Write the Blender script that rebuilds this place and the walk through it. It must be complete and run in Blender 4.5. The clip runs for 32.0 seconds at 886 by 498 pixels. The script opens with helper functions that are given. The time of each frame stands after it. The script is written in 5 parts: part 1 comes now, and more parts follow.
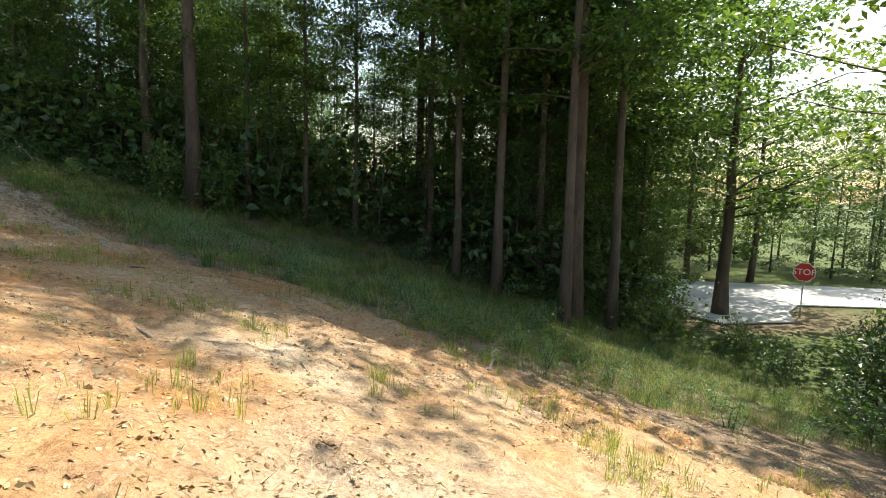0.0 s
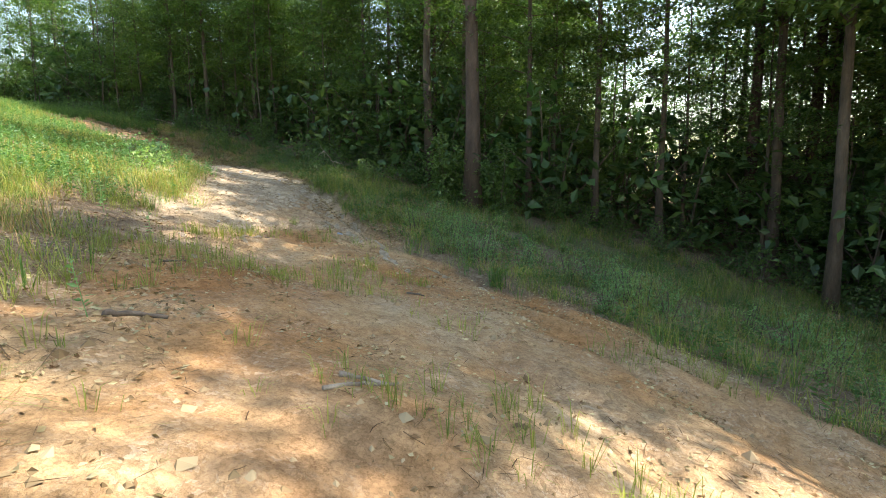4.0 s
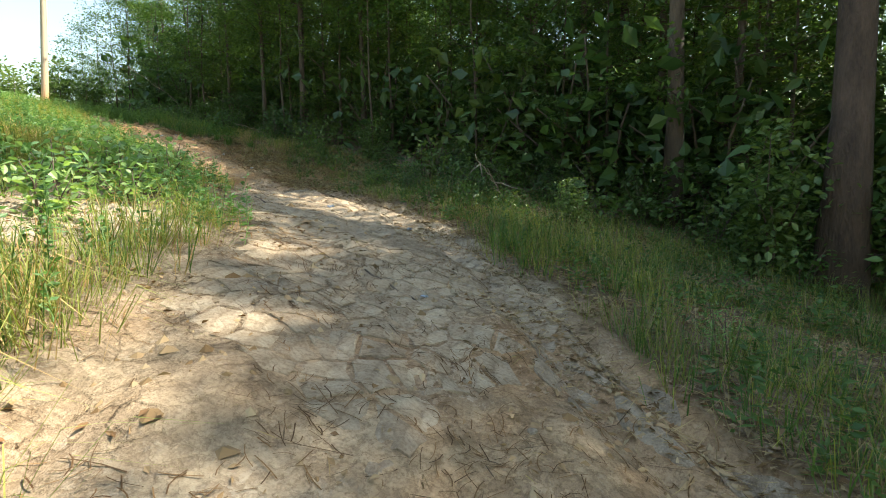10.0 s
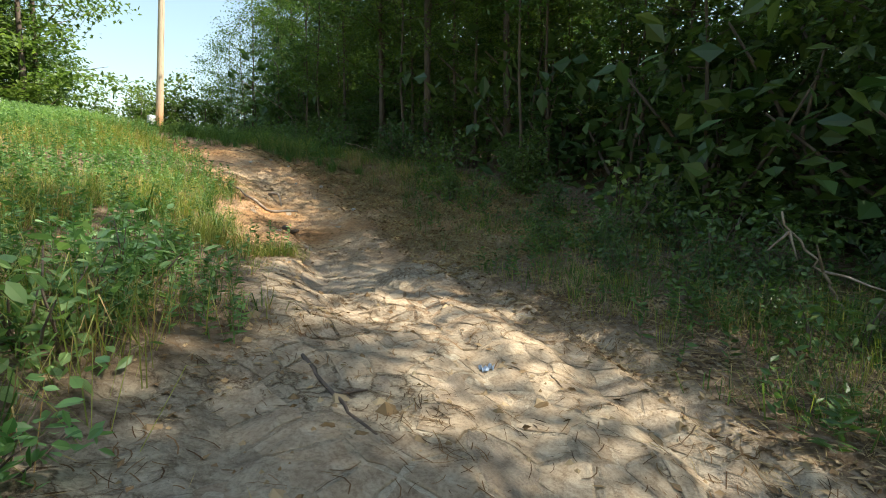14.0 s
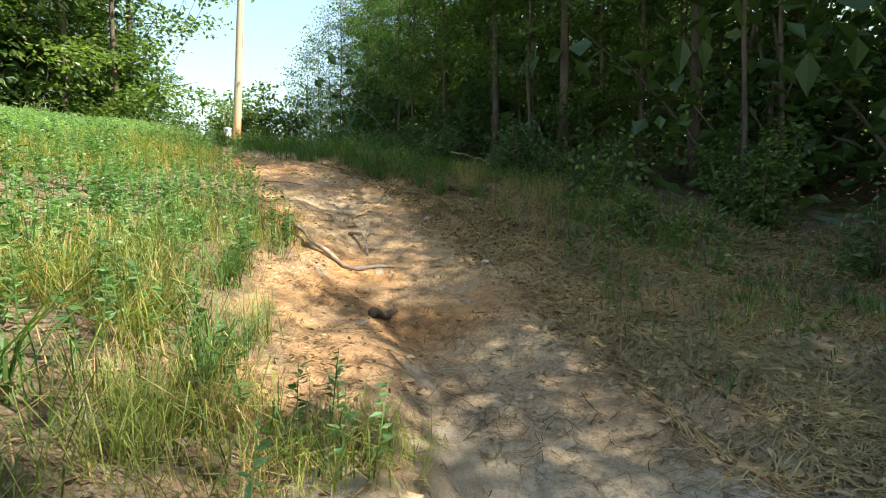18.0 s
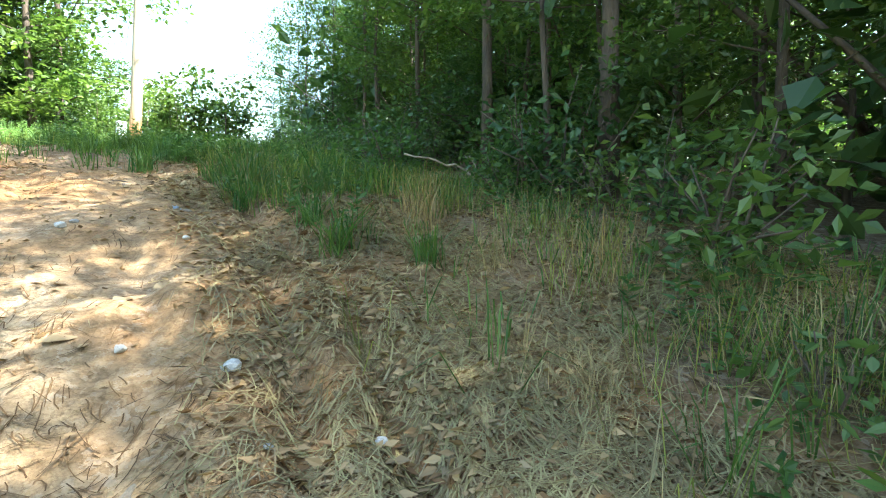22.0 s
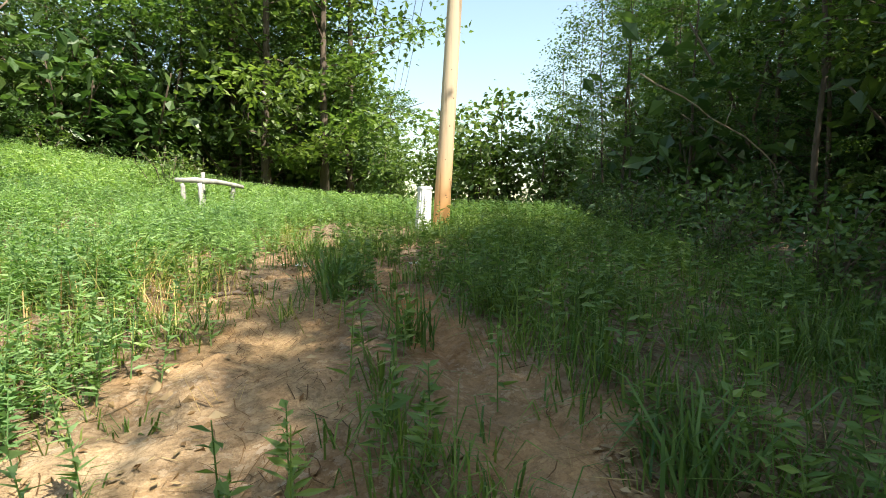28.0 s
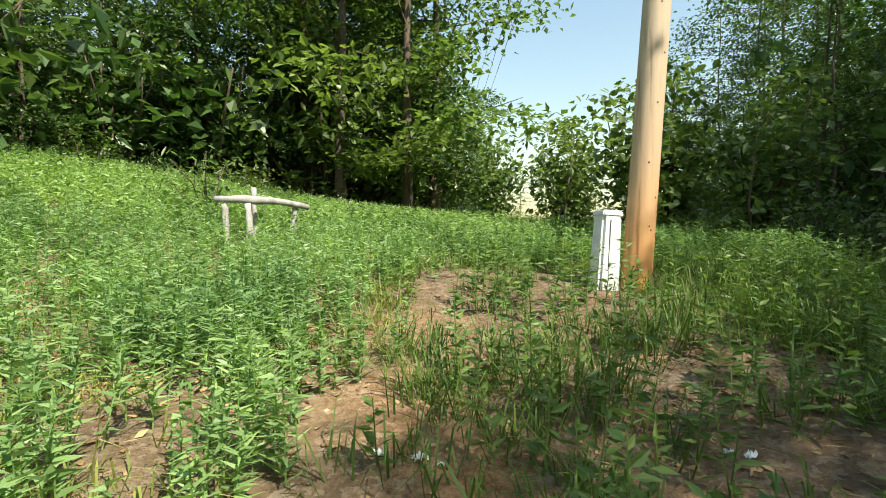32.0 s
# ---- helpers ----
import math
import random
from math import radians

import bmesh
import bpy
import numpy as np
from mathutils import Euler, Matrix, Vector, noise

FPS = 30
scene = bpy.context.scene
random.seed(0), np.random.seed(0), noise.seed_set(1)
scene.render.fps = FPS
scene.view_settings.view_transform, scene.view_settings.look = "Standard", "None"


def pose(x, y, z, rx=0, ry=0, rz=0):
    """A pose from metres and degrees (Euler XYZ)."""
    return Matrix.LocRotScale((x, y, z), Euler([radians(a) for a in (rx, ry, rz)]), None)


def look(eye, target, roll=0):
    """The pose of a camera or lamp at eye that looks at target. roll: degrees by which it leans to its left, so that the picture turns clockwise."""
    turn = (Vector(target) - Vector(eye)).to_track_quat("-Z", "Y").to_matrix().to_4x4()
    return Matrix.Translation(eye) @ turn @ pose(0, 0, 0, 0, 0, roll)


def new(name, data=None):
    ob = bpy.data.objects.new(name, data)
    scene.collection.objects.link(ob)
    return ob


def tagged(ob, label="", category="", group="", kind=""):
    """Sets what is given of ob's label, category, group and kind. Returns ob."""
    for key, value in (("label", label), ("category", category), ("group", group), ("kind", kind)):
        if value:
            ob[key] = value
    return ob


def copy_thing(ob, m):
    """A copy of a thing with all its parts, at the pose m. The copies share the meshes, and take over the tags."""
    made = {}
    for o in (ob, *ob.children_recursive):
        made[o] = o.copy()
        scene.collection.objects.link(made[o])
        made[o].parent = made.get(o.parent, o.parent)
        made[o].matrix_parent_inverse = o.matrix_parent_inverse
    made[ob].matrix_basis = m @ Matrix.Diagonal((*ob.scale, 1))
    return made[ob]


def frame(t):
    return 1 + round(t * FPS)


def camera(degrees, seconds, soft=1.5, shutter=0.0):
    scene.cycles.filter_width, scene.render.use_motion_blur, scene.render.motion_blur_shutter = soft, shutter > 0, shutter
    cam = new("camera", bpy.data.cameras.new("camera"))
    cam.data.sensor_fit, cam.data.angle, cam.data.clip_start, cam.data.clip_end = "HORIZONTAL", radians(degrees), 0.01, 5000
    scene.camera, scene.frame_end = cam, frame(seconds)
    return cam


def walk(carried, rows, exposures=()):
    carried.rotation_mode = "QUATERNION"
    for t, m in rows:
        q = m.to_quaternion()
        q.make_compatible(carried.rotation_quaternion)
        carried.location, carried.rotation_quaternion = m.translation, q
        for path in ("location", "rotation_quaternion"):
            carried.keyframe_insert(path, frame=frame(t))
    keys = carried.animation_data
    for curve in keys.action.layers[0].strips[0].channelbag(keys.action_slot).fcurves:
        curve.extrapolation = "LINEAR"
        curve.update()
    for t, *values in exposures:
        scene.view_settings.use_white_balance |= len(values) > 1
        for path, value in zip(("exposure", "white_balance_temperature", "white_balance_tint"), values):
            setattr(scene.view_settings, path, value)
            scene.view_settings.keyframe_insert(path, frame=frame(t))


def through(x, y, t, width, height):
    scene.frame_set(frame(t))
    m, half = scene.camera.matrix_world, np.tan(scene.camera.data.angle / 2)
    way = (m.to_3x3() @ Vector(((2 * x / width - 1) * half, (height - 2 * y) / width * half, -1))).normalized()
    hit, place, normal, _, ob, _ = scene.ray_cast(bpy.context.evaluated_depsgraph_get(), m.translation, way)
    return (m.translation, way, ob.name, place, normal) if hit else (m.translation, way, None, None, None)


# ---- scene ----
# The eye, a point it looks at and the lean, second by second.
PATH = [
    (0, (-21.97, -36.364, -4.448), (-20.004, -36.644, -4.68), 1.4),
    (0.5, (-21.583, -36.481, -4.435), (-19.61, -36.7, -4.678), 1.5),
    (1, (-21.44, -36.507, -4.309), (-19.457, -36.522, -4.568), 1.1),
    (1.5, (-21.044, -36.352, -4.359), (-19.065, -36.253, -4.633), 0.9),
    (2, (-20.65, -36.165, -4.351), (-18.673, -36.038, -4.623), 0.9),
    (2.5, (-20.0, -35.867, -4.323), (-18.03, -35.679, -4.611), 0.8),
    (3, (-19.301, -35.499, -4.495), (-17.359, -35.109, -4.773), 0.1),
    (3.5, (-18.63, -35.207, -4.539), (-16.715, -34.702, -4.821), -0.2),
    (4, (-17.976, -34.714, -4.551), (-16.12, -34.013, -4.807), -0.9),
    (4.5, (-17.438, -34.393, -4.558), (-15.607, -33.625, -4.798), -0.9),
    (6.5, (-14.48, -31.78, -4.358), (-12.717, -30.861, -4.579), -0.5),
    (7, (-13.977, -31.406, -4.411), (-12.226, -30.464, -4.627), -0.4),
    (7.5, (-13.374, -30.695, -4.292), (-11.636, -29.729, -4.505), -0.5),
    (8, (-12.836, -30.164, -4.227), (-11.123, -29.153, -4.434), -0.8),
    (8.5, (-12.229, -29.647, -4.157), (-10.526, -28.619, -4.361), -0.9),
    (9, (-11.714, -29.227, -4.125), (-10.012, -28.194, -4.32), -0.7),
    (9.5, (-10.982, -28.791, -4.047), (-9.276, -27.766, -4.247), -0.6),
    (10, (-10.427, -28.307, -3.957), (-8.738, -27.254, -4.15), -0.6),
    (10.5, (-9.893, -27.774, -3.842), (-8.271, -26.62, -4.037), -0.7),
    (11, (-9.388, -27.211, -3.719), (-7.842, -25.955, -3.901), -1.0),
    (11.5, (-8.983, -26.758, -3.63), (-7.487, -25.442, -3.803), -1.1),
    (12, (-8.625, -26.119, -3.466), (-7.181, -24.745, -3.631), -0.8),
    (12.5, (-8.188, -25.686, -3.322), (-6.786, -24.269, -3.48), -0.9),
    (13, (-7.776, -25.152, -3.15), (-6.383, -23.726, -3.304), -0.3),
    (13.5, (-7.341, -24.757, -3.048), (-5.955, -23.323, -3.196), 0.1),
    (14, (-6.708, -24.315, -2.951), (-5.304, -22.9, -3.11), -0.0),
    (14.5, (-6.225, -23.664, -2.805), (-4.827, -22.241, -2.955), -0.0),
    (16.5, (-5.587, -22.508, -2.67), (-4.311, -20.974, -2.807), 0.0),
    (17, (-5.189, -21.877, -2.611), (-3.949, -20.314, -2.749), -0.1),
    (17.5, (-4.906, -21.057, -2.525), (-3.743, -19.436, -2.658), -0.3),
    (18, (-4.655, -20.354, -2.444), (-3.501, -18.725, -2.563), -0.3),
    (18.5, (-4.353, -19.733, -2.253), (-3.168, -18.126, -2.363), -0.4),
    (19, (-4.0, -19.541, -2.242), (-2.689, -18.034, -2.346), -0.6),
    (19.5, (-3.436, -19.282, -2.318), (-1.932, -17.969, -2.432), -0.0),
    (20, (-2.777, -18.814, -2.293), (-1.275, -17.499, -2.407), 0.1),
    (20.5, (-2.173, -18.38, -2.287), (-0.695, -17.037, -2.399), 0.1),
    (21, (-1.602, -17.746, -2.103), (-0.323, -16.214, -2.239), -0.4),
    (21.5, (-1.188, -17.157, -1.945), (0.06, -15.598, -2.066), -0.5),
    (22, (-0.925, -16.411, -1.767), (0.219, -14.773, -1.87), -0.2),
    (22.5, (-0.829, -15.806, -1.562), (0.092, -14.034, -1.662), -0.2),
    (23, (-0.806, -15.112, -1.373), (-0.1, -13.243, -1.474), -0.0),
    (23.5, (-0.931, -14.397, -1.239), (-0.341, -12.488, -1.333), -0.0),
    (24, (-1.017, -13.711, -1.056), (-0.437, -11.799, -1.154), 0.2),
    (24.5, (-1.22, -12.99, -0.796), (-0.682, -11.066, -0.886), 0.2),
    (25, (-1.304, -12.33, -0.629), (-0.782, -10.402, -0.73), 0.2),
    (25.5, (-1.433, -11.586, -0.412), (-0.931, -9.652, -0.506), 0.2),
    (27.5, (-1.217, -9.614, 0.178), (-0.859, -7.648, 0.101), 0.3),
    (28, (-1.222, -9.145, 0.265), (-0.918, -7.17, 0.185), 0.4),
    (28.5, (-1.241, -8.667, 0.317), (-0.971, -6.687, 0.235), 0.4),
    (29, (-1.341, -8.092, 0.461), (-1.145, -6.104, 0.382), 0.6),
    (29.5, (-1.451, -7.663, 0.523), (-1.265, -5.672, 0.451), 0.5),
    (30, (-1.53, -7.106, 0.602), (-1.359, -5.115, 0.523), 0.6),
    (30.5, (-1.668, -6.579, 0.661), (-1.518, -4.586, 0.592), 0.6),
    (31, (-1.789, -6.097, 0.718), (-1.729, -4.099, 0.652), 0.7),
    (31.5, (-1.904, -5.593, 0.755), (-1.859, -3.595, 0.697), 0.5),
    (32, (-1.943, -5.179, 0.767), (-1.912, -3.18, 0.711), 0.5),
]
cam = camera(82.7, 32.0, soft=1.0)
EXPOSURES = [(0, 1.25, 6500, 9), (1, 1.2, 6500, 10), (3, 1.7, 6500, 9), (4, 2.0, 6500, 9), (7, 1.6, 6500, 6), (9, 1.5, 6700, 8), (10, 1.7, 6600, 6), (11, 1.75, 6500, 6), (12, 1.45, 6500, 7), (13, 1.35, 6600, 7),
             (14, 1.3, 6500, 7), (17, 1.65, 6600, 8), (18, 1.6, 6500, 6), (19, 1.4, 6500, 6), (20, 2.4, 6000, 3), (21, 2.9, 5800, 2), (23, 2.3, 6000, 4), (24, 1.75, 6300, 8), (25, 1.65, 6400, 9), (28, 1.45, 6700, 6), (30, 1.35, 6700, 5), (32, 1.1, 6700, 4)]
walk(cam, [(t, look(eye, target, roll)) for t, eye, target, roll in PATH], EXPOSURES)

# ---- world and sun ----
SUN_AZ, SUN_EL = 142.0, 54.0            # degrees clockwise from +y, and above the horizon
world = bpy.data.worlds.new("sky")
scene.world = world
world.use_nodes = True
wn = world.node_tree.nodes
sky = wn.new("ShaderNodeTexSky")
sky.sky_type = "NISHITA"
sky.sun_disc = False
sky.sun_elevation, sky.sun_rotation = radians(SUN_EL), radians(SUN_AZ)
sky.dust_density, sky.air_density, sky.ozone_density = 1.5, 1.7, 0.5
wn["Background"].inputs["Strength"].default_value = 0.105
world.node_tree.links.new(sky.outputs["Color"], wn["Background"].inputs["Color"])
sun = new("sun", bpy.data.lights.new("sun", "SUN"))
sun.data.energy, sun.data.angle, sun.data.color = 5.0, radians(0.6), (1.0, 0.93, 0.82)
sa, se = radians(SUN_AZ), radians(SUN_EL)
SUN_DIR = Vector((math.sin(sa) * math.cos(se), math.cos(sa) * math.cos(se), math.sin(se)))
sun.matrix_basis = look(SUN_DIR * 60, (0, 0, 0))


# ---- materials ----
def material(name, rough=0.8):
    m = bpy.data.materials.new(name)
    m.use_nodes = True
    b = m.node_tree.nodes["Principled BSDF"]
    b.inputs["Roughness"].default_value = rough
    return m, m.node_tree.nodes, m.node_tree.links, b


def ramp(nodes, stops):
    r = nodes.new("ShaderNodeValToRGB")
    while len(r.color_ramp.elements) < len(stops):
        r.color_ramp.elements.new(0.5)
    for e, (p, c) in zip(r.color_ramp.elements, stops):
        e.position, e.color = p, (*c, 1)
    return r


def noise_tex(nodes, links, scale, detail=4, coord="Object", rough=0.55, stretch=None):
    tc = nodes.new("ShaderNodeTexCoord")
    n = nodes.new("ShaderNodeTexNoise")
    n.inputs["Scale"].default_value, n.inputs["Detail"].default_value = scale, detail
    n.inputs["Roughness"].default_value = rough
    if stretch:
        mp = nodes.new("ShaderNodeMapping")
        mp.inputs["Scale"].default_value = stretch
        links.new(tc.outputs[coord], mp.inputs["Vector"])
        links.new(mp.outputs["Vector"], n.inputs["Vector"])
    else:
        links.new(tc.outputs[coord], n.inputs["Vector"])
    return n


def mix_color(nodes, links, fac, a, b, mode="MIX"):
    m = nodes.new("ShaderNodeMix")
    m.data_type, m.blend_type = "RGBA", mode
    for slot, v in ((0, fac), (6, a), (7, b)):
        if hasattr(v, "is_output"):
            links.new(v, m.inputs[slot])
        elif slot == 0:
            m.inputs[0].default_value = v
        else:
            m.inputs[slot].default_value = (*v, 1)
    return m.outputs[2]


def bump(nodes, links, bsdf, height, strength, distance):
    b = nodes.new("ShaderNodeBump")
    b.inputs["Strength"].default_value, b.inputs["Distance"].default_value = strength, distance
    links.new(height, b.inputs["Height"])
    links.new(b.outputs["Normal"], bsdf.inputs["Normal"])


def simple(name, stops, scale, rough=0.8, relief=0.3, depth=0.01, stretch=None, metal=0.0, fine=None):
    """Two scales of noise over a colour ramp, with relief."""
    m, n, l, b = material(name, rough)
    a = noise_tex(n, l, scale, 5, stretch=stretch)
    r = ramp(n, stops)
    l.new(a.outputs["Fac"], r.inputs["Fac"])
    f = noise_tex(n, l, fine or scale * 9, 3, stretch=stretch)
    rf = ramp(n, [(0.3, (0.72, 0.72, 0.72)), (0.7, (1.12, 1.12, 1.12))])
    l.new(f.outputs["Fac"], rf.inputs["Fac"])
    l.new(mix_color(n, l, 0.8, r.outputs["Color"], rf.outputs["Color"], "MULTIPLY"), b.inputs["Base Color"])
    b.inputs["Metallic"].default_value = metal
    if relief:
        bump(n, l, b, f.outputs["Fac"], relief, depth)
    return m


def leaf_material(name, dark, light, through, gloss=0.45, shine=0.35):
    """Leaves differ one from another; some light passes through them."""
    m, n, l, b = material(name, gloss)
    geo = n.new("ShaderNodeNewGeometry")
    info = n.new("ShaderNodeObjectInfo")
    r = ramp(n, [(0.0, dark), (0.55, tuple((p + q) / 2 for p, q in zip(dark, light))), (1.0, light)])
    l.new(geo.outputs["Random Per Island"], r.inputs["Fac"])
    big = noise_tex(n, l, 0.9, 2)
    rb = ramp(n, [(0.3, (0.7, 0.75, 0.7)), (0.7, (1.2, 1.15, 1.0))])
    l.new(big.outputs["Fac"], rb.inputs["Fac"])
    tint = ramp(n, [(0.0, (0.85, 0.95, 0.85)), (0.5, (1.0, 1.0, 1.0)), (1.0, (1.2, 1.05, 0.8))])
    l.new(info.outputs["Random"], tint.inputs["Fac"])
    c = mix_color(n, l, 1.0, r.outputs["Color"], rb.outputs["Color"], "MULTIPLY")
    c = mix_color(n, l, 1.0, c, tint.outputs["Color"], "MULTIPLY")
    l.new(c, b.inputs["Base Color"])
    b.inputs["Specular IOR Level"].default_value = shine
    tr = n.new("ShaderNodeBsdfTranslucent")
    l.new(mix_color(n, l, 1.0, c, (1.35, 1.5, 0.7), "MULTIPLY"), tr.inputs["Color"])
    mx = n.new("ShaderNodeMixShader")
    mx.inputs["Fac"].default_value = through
    out = n["Material Output"]
    l.new(b.outputs["BSDF"], mx.inputs[1])
    l.new(tr.outputs["BSDF"], mx.inputs[2])
    l.new(mx.outputs["Shader"], out.inputs["Surface"])
    return m


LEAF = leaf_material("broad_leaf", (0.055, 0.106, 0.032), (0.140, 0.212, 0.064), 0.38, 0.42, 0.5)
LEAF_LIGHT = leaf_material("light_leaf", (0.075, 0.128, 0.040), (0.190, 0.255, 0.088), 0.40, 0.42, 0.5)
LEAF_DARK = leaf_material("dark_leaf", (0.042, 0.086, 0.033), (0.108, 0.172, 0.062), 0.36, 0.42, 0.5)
NEEDLE = leaf_material("pine_needle", (0.030, 0.060, 0.025), (0.085, 0.125, 0.050), 0.25)
GRASS = leaf_material("grass_blade", (0.125, 0.175, 0.040), (0.330, 0.350, 0.120), 0.35, 0.55)
GRASS_DEEP = leaf_material("deep_grass_blade", (0.045, 0.110, 0.028), (0.145, 0.230, 0.070), 0.35, 0.5)
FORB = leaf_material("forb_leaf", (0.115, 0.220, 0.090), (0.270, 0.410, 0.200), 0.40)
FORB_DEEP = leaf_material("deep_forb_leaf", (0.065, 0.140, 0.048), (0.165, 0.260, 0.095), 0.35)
FLAKE = leaf_material("pale_flake", (0.360, 0.260, 0.150), (0.580, 0.470, 0.320), 0.05, 0.8, 0.2)
STRAW = leaf_material("dry_straw", (0.230, 0.150, 0.075), (0.480, 0.370, 0.210), 0.15, 0.7)
LITTER = leaf_material("dead_leaf", (0.150, 0.085, 0.045), (0.420, 0.310, 0.200), 0.05, 0.75, 0.2)
BARK = simple("bark", [(0.3, (0.055, 0.040, 0.030)), (0.7, (0.150, 0.110, 0.080))], 3.0, 0.95, 0.9, 0.03, (1, 1, 0.25))
PINE_BARK = simple("pine_bark", [(0.3, (0.050, 0.033, 0.025)), (0.7, (0.135, 0.090, 0.066))], 4.0, 0.95, 1.0, 0.04, (1, 1, 0.3))
DEADWOOD = simple("dead_wood", [(0.3, (0.160, 0.110, 0.075)), (0.7, (0.420, 0.340, 0.250))], 8.0, 0.85, 0.6, 0.01, (1, 1, 1))
TWIG = simple("dark_twig", [(0.3, (0.060, 0.042, 0.030)), (0.7, (0.170, 0.125, 0.090))], 12.0, 0.9, 0.5, 0.005)
ROCK = simple("pale_stone", [(0.3, (0.360, 0.330, 0.300)), (0.7, (0.680, 0.660, 0.620))], 14.0, 0.8, 0.6, 0.01)
CLAY = simple("pale_clay", [(0.3, (0.270, 0.200, 0.130)), (0.7, (0.450, 0.360, 0.255))], 9.0, 0.95, 1.0, 0.03)
PAVING = simple("pale_road", [(0.3, (0.400, 0.385, 0.360)), (0.7, (0.560, 0.545, 0.520))], 0.6, 0.9, 0.3, 0.01, None, 0.0, 60)


def ground_material():
    """Orange and tan clay, clods and cracks, pale crust, leaf litter, and brown soil under grass."""
    m, n, l, b = material("ground_soil", 0.95)
    at = n.new("ShaderNodeAttribute")
    at.attribute_name = "dirt"
    far = n.new("ShaderNodeAttribute")
    far.attribute_name = "meadow"
    tc = n.new("ShaderNodeTexCoord")
    big = noise_tex(n, l, 0.5, 5, rough=0.62)
    r = ramp(n, [(0.30, (0.370, 0.180, 0.070)), (0.46, (0.440, 0.250, 0.112)), (0.60, (0.470, 0.318, 0.172)), (0.74, (0.505, 0.385, 0.245))])
    l.new(big.outputs["Fac"], r.inputs["Fac"])
    pale = n.new("ShaderNodeAttribute")
    pale.attribute_name = "pale"
    rp2 = ramp(n, [(0.30, (0.300, 0.240, 0.165)), (0.50, (0.420, 0.355, 0.255)), (0.72, (0.560, 0.500, 0.390))])
    l.new(big.outputs["Fac"], rp2.inputs["Fac"])
    earth = mix_color(n, l, pale.outputs["Fac"], r.outputs["Color"], rp2.outputs["Color"])
    mid = noise_tex(n, l, 5.0, 6, rough=0.7)
    rm = ramp(n, [(0.33, (0.52, 0.48, 0.45)), (0.60, (1.10, 1.08, 1.05))])
    l.new(mid.outputs["Fac"], rm.inputs["Fac"])
    c = mix_color(n, l, 0.6, earth, rm.outputs["Color"], "MULTIPLY")
    fine = noise_tex(n, l, 38.0, 5, rough=0.75)
    rf = ramp(n, [(0.38, (0.52, 0.50, 0.48)), (0.54, (1.08, 1.08, 1.08))])
    l.new(fine.outputs["Fac"], rf.inputs["Fac"])
    c = mix_color(n, l, 0.5, c, rf.outputs["Color"], "MULTIPLY")
    # cracks between crusted clods, in patches
    wob = n.new("ShaderNodeVectorMath")
    wob.operation = "MULTIPLY_ADD"
    wob.inputs[1].default_value = (0.25, 0.25, 0.25)
    l.new(mid.outputs["Color"], wob.inputs[0])
    l.new(tc.outputs["Object"], wob.inputs[2])
    cr = n.new("ShaderNodeTexVoronoi")
    cr.feature = "DISTANCE_TO_EDGE"
    cr.inputs["Scale"].default_value = 5.5
    l.new(wob.outputs[0], cr.inputs["Vector"])
    rc = ramp(n, [(0.0, (0.38, 0.33, 0.30)), (0.03, (0.76, 0.73, 0.71)), (0.08, (1, 1, 1))])
    l.new(cr.outputs["Distance"], rc.inputs["Fac"])
    pm = noise_tex(n, l, 0.8, 4, rough=0.7)
    rpm = ramp(n, [(0.43, (0, 0, 0)), (0.57, (1, 1, 1))])
    l.new(pm.outputs["Fac"], rpm.inputs["Fac"])
    crust = n.new("ShaderNodeMath")
    crust.operation = "MULTIPLY"
    l.new(rpm.outputs["Color"], crust.inputs[0])
    l.new(pale.outputs["Fac"], crust.inputs[1])
    c = mix_color(n, l, crust.outputs[0], c, mix_color(n, l, 1.0, c, rc.outputs["Color"], "MULTIPLY"))
    # small curled flakes of dried mud, each of its own shade
    fl = n.new("ShaderNodeTexVoronoi")
    fl.inputs["Scale"].default_value = 13.0
    l.new(wob.outputs[0], fl.inputs["Vector"])
    fs = n.new("ShaderNodeSeparateColor")
    l.new(fl.outputs["Color"], fs.inputs["Color"])
    rfl = ramp(n, [(0.0, (0.74, 0.70, 0.66)), (0.6, (1.0, 1.0, 1.0)), (1.0, (1.25, 1.25, 1.22))])
    l.new(fs.outputs[1], rfl.inputs["Fac"])
    c = mix_color(n, l, 0.4, c, rfl.outputs["Color"], "MULTIPLY")
    fe = n.new("ShaderNodeTexVoronoi")
    fe.feature = "DISTANCE_TO_EDGE"
    fe.inputs["Scale"].default_value = 13.0
    l.new(wob.outputs[0], fe.inputs["Vector"])
    rfe = ramp(n, [(0.0, (0.35, 0.30, 0.27)), (0.05, (0.85, 0.84, 0.82)), (0.10, (1, 1, 1))])
    l.new(fe.outputs["Distance"], rfe.inputs["Fac"])
    c = mix_color(n, l, 0.4, c, rfe.outputs["Color"], "MULTIPLY")
    # litter flecks
    vo = n.new("ShaderNodeTexVoronoi")
    vo.inputs["Scale"].default_value = 30.0
    l.new(wob.outputs[0], vo.inputs["Vector"])
    rv = ramp(n, [(0.0, (0.11, 0.070, 0.045)), (0.45, (0.29, 0.20, 0.130)), (0.8, (0.45, 0.35, 0.25)), (1.0, (0.62, 0.54, 0.44))])
    sx = n.new("ShaderNodeSeparateColor")
    l.new(vo.outputs["Color"], sx.inputs["Color"])
    l.new(sx.outputs[0], rv.inputs["Fac"])
    patch = noise_tex(n, l, 1.1, 7, rough=0.75)
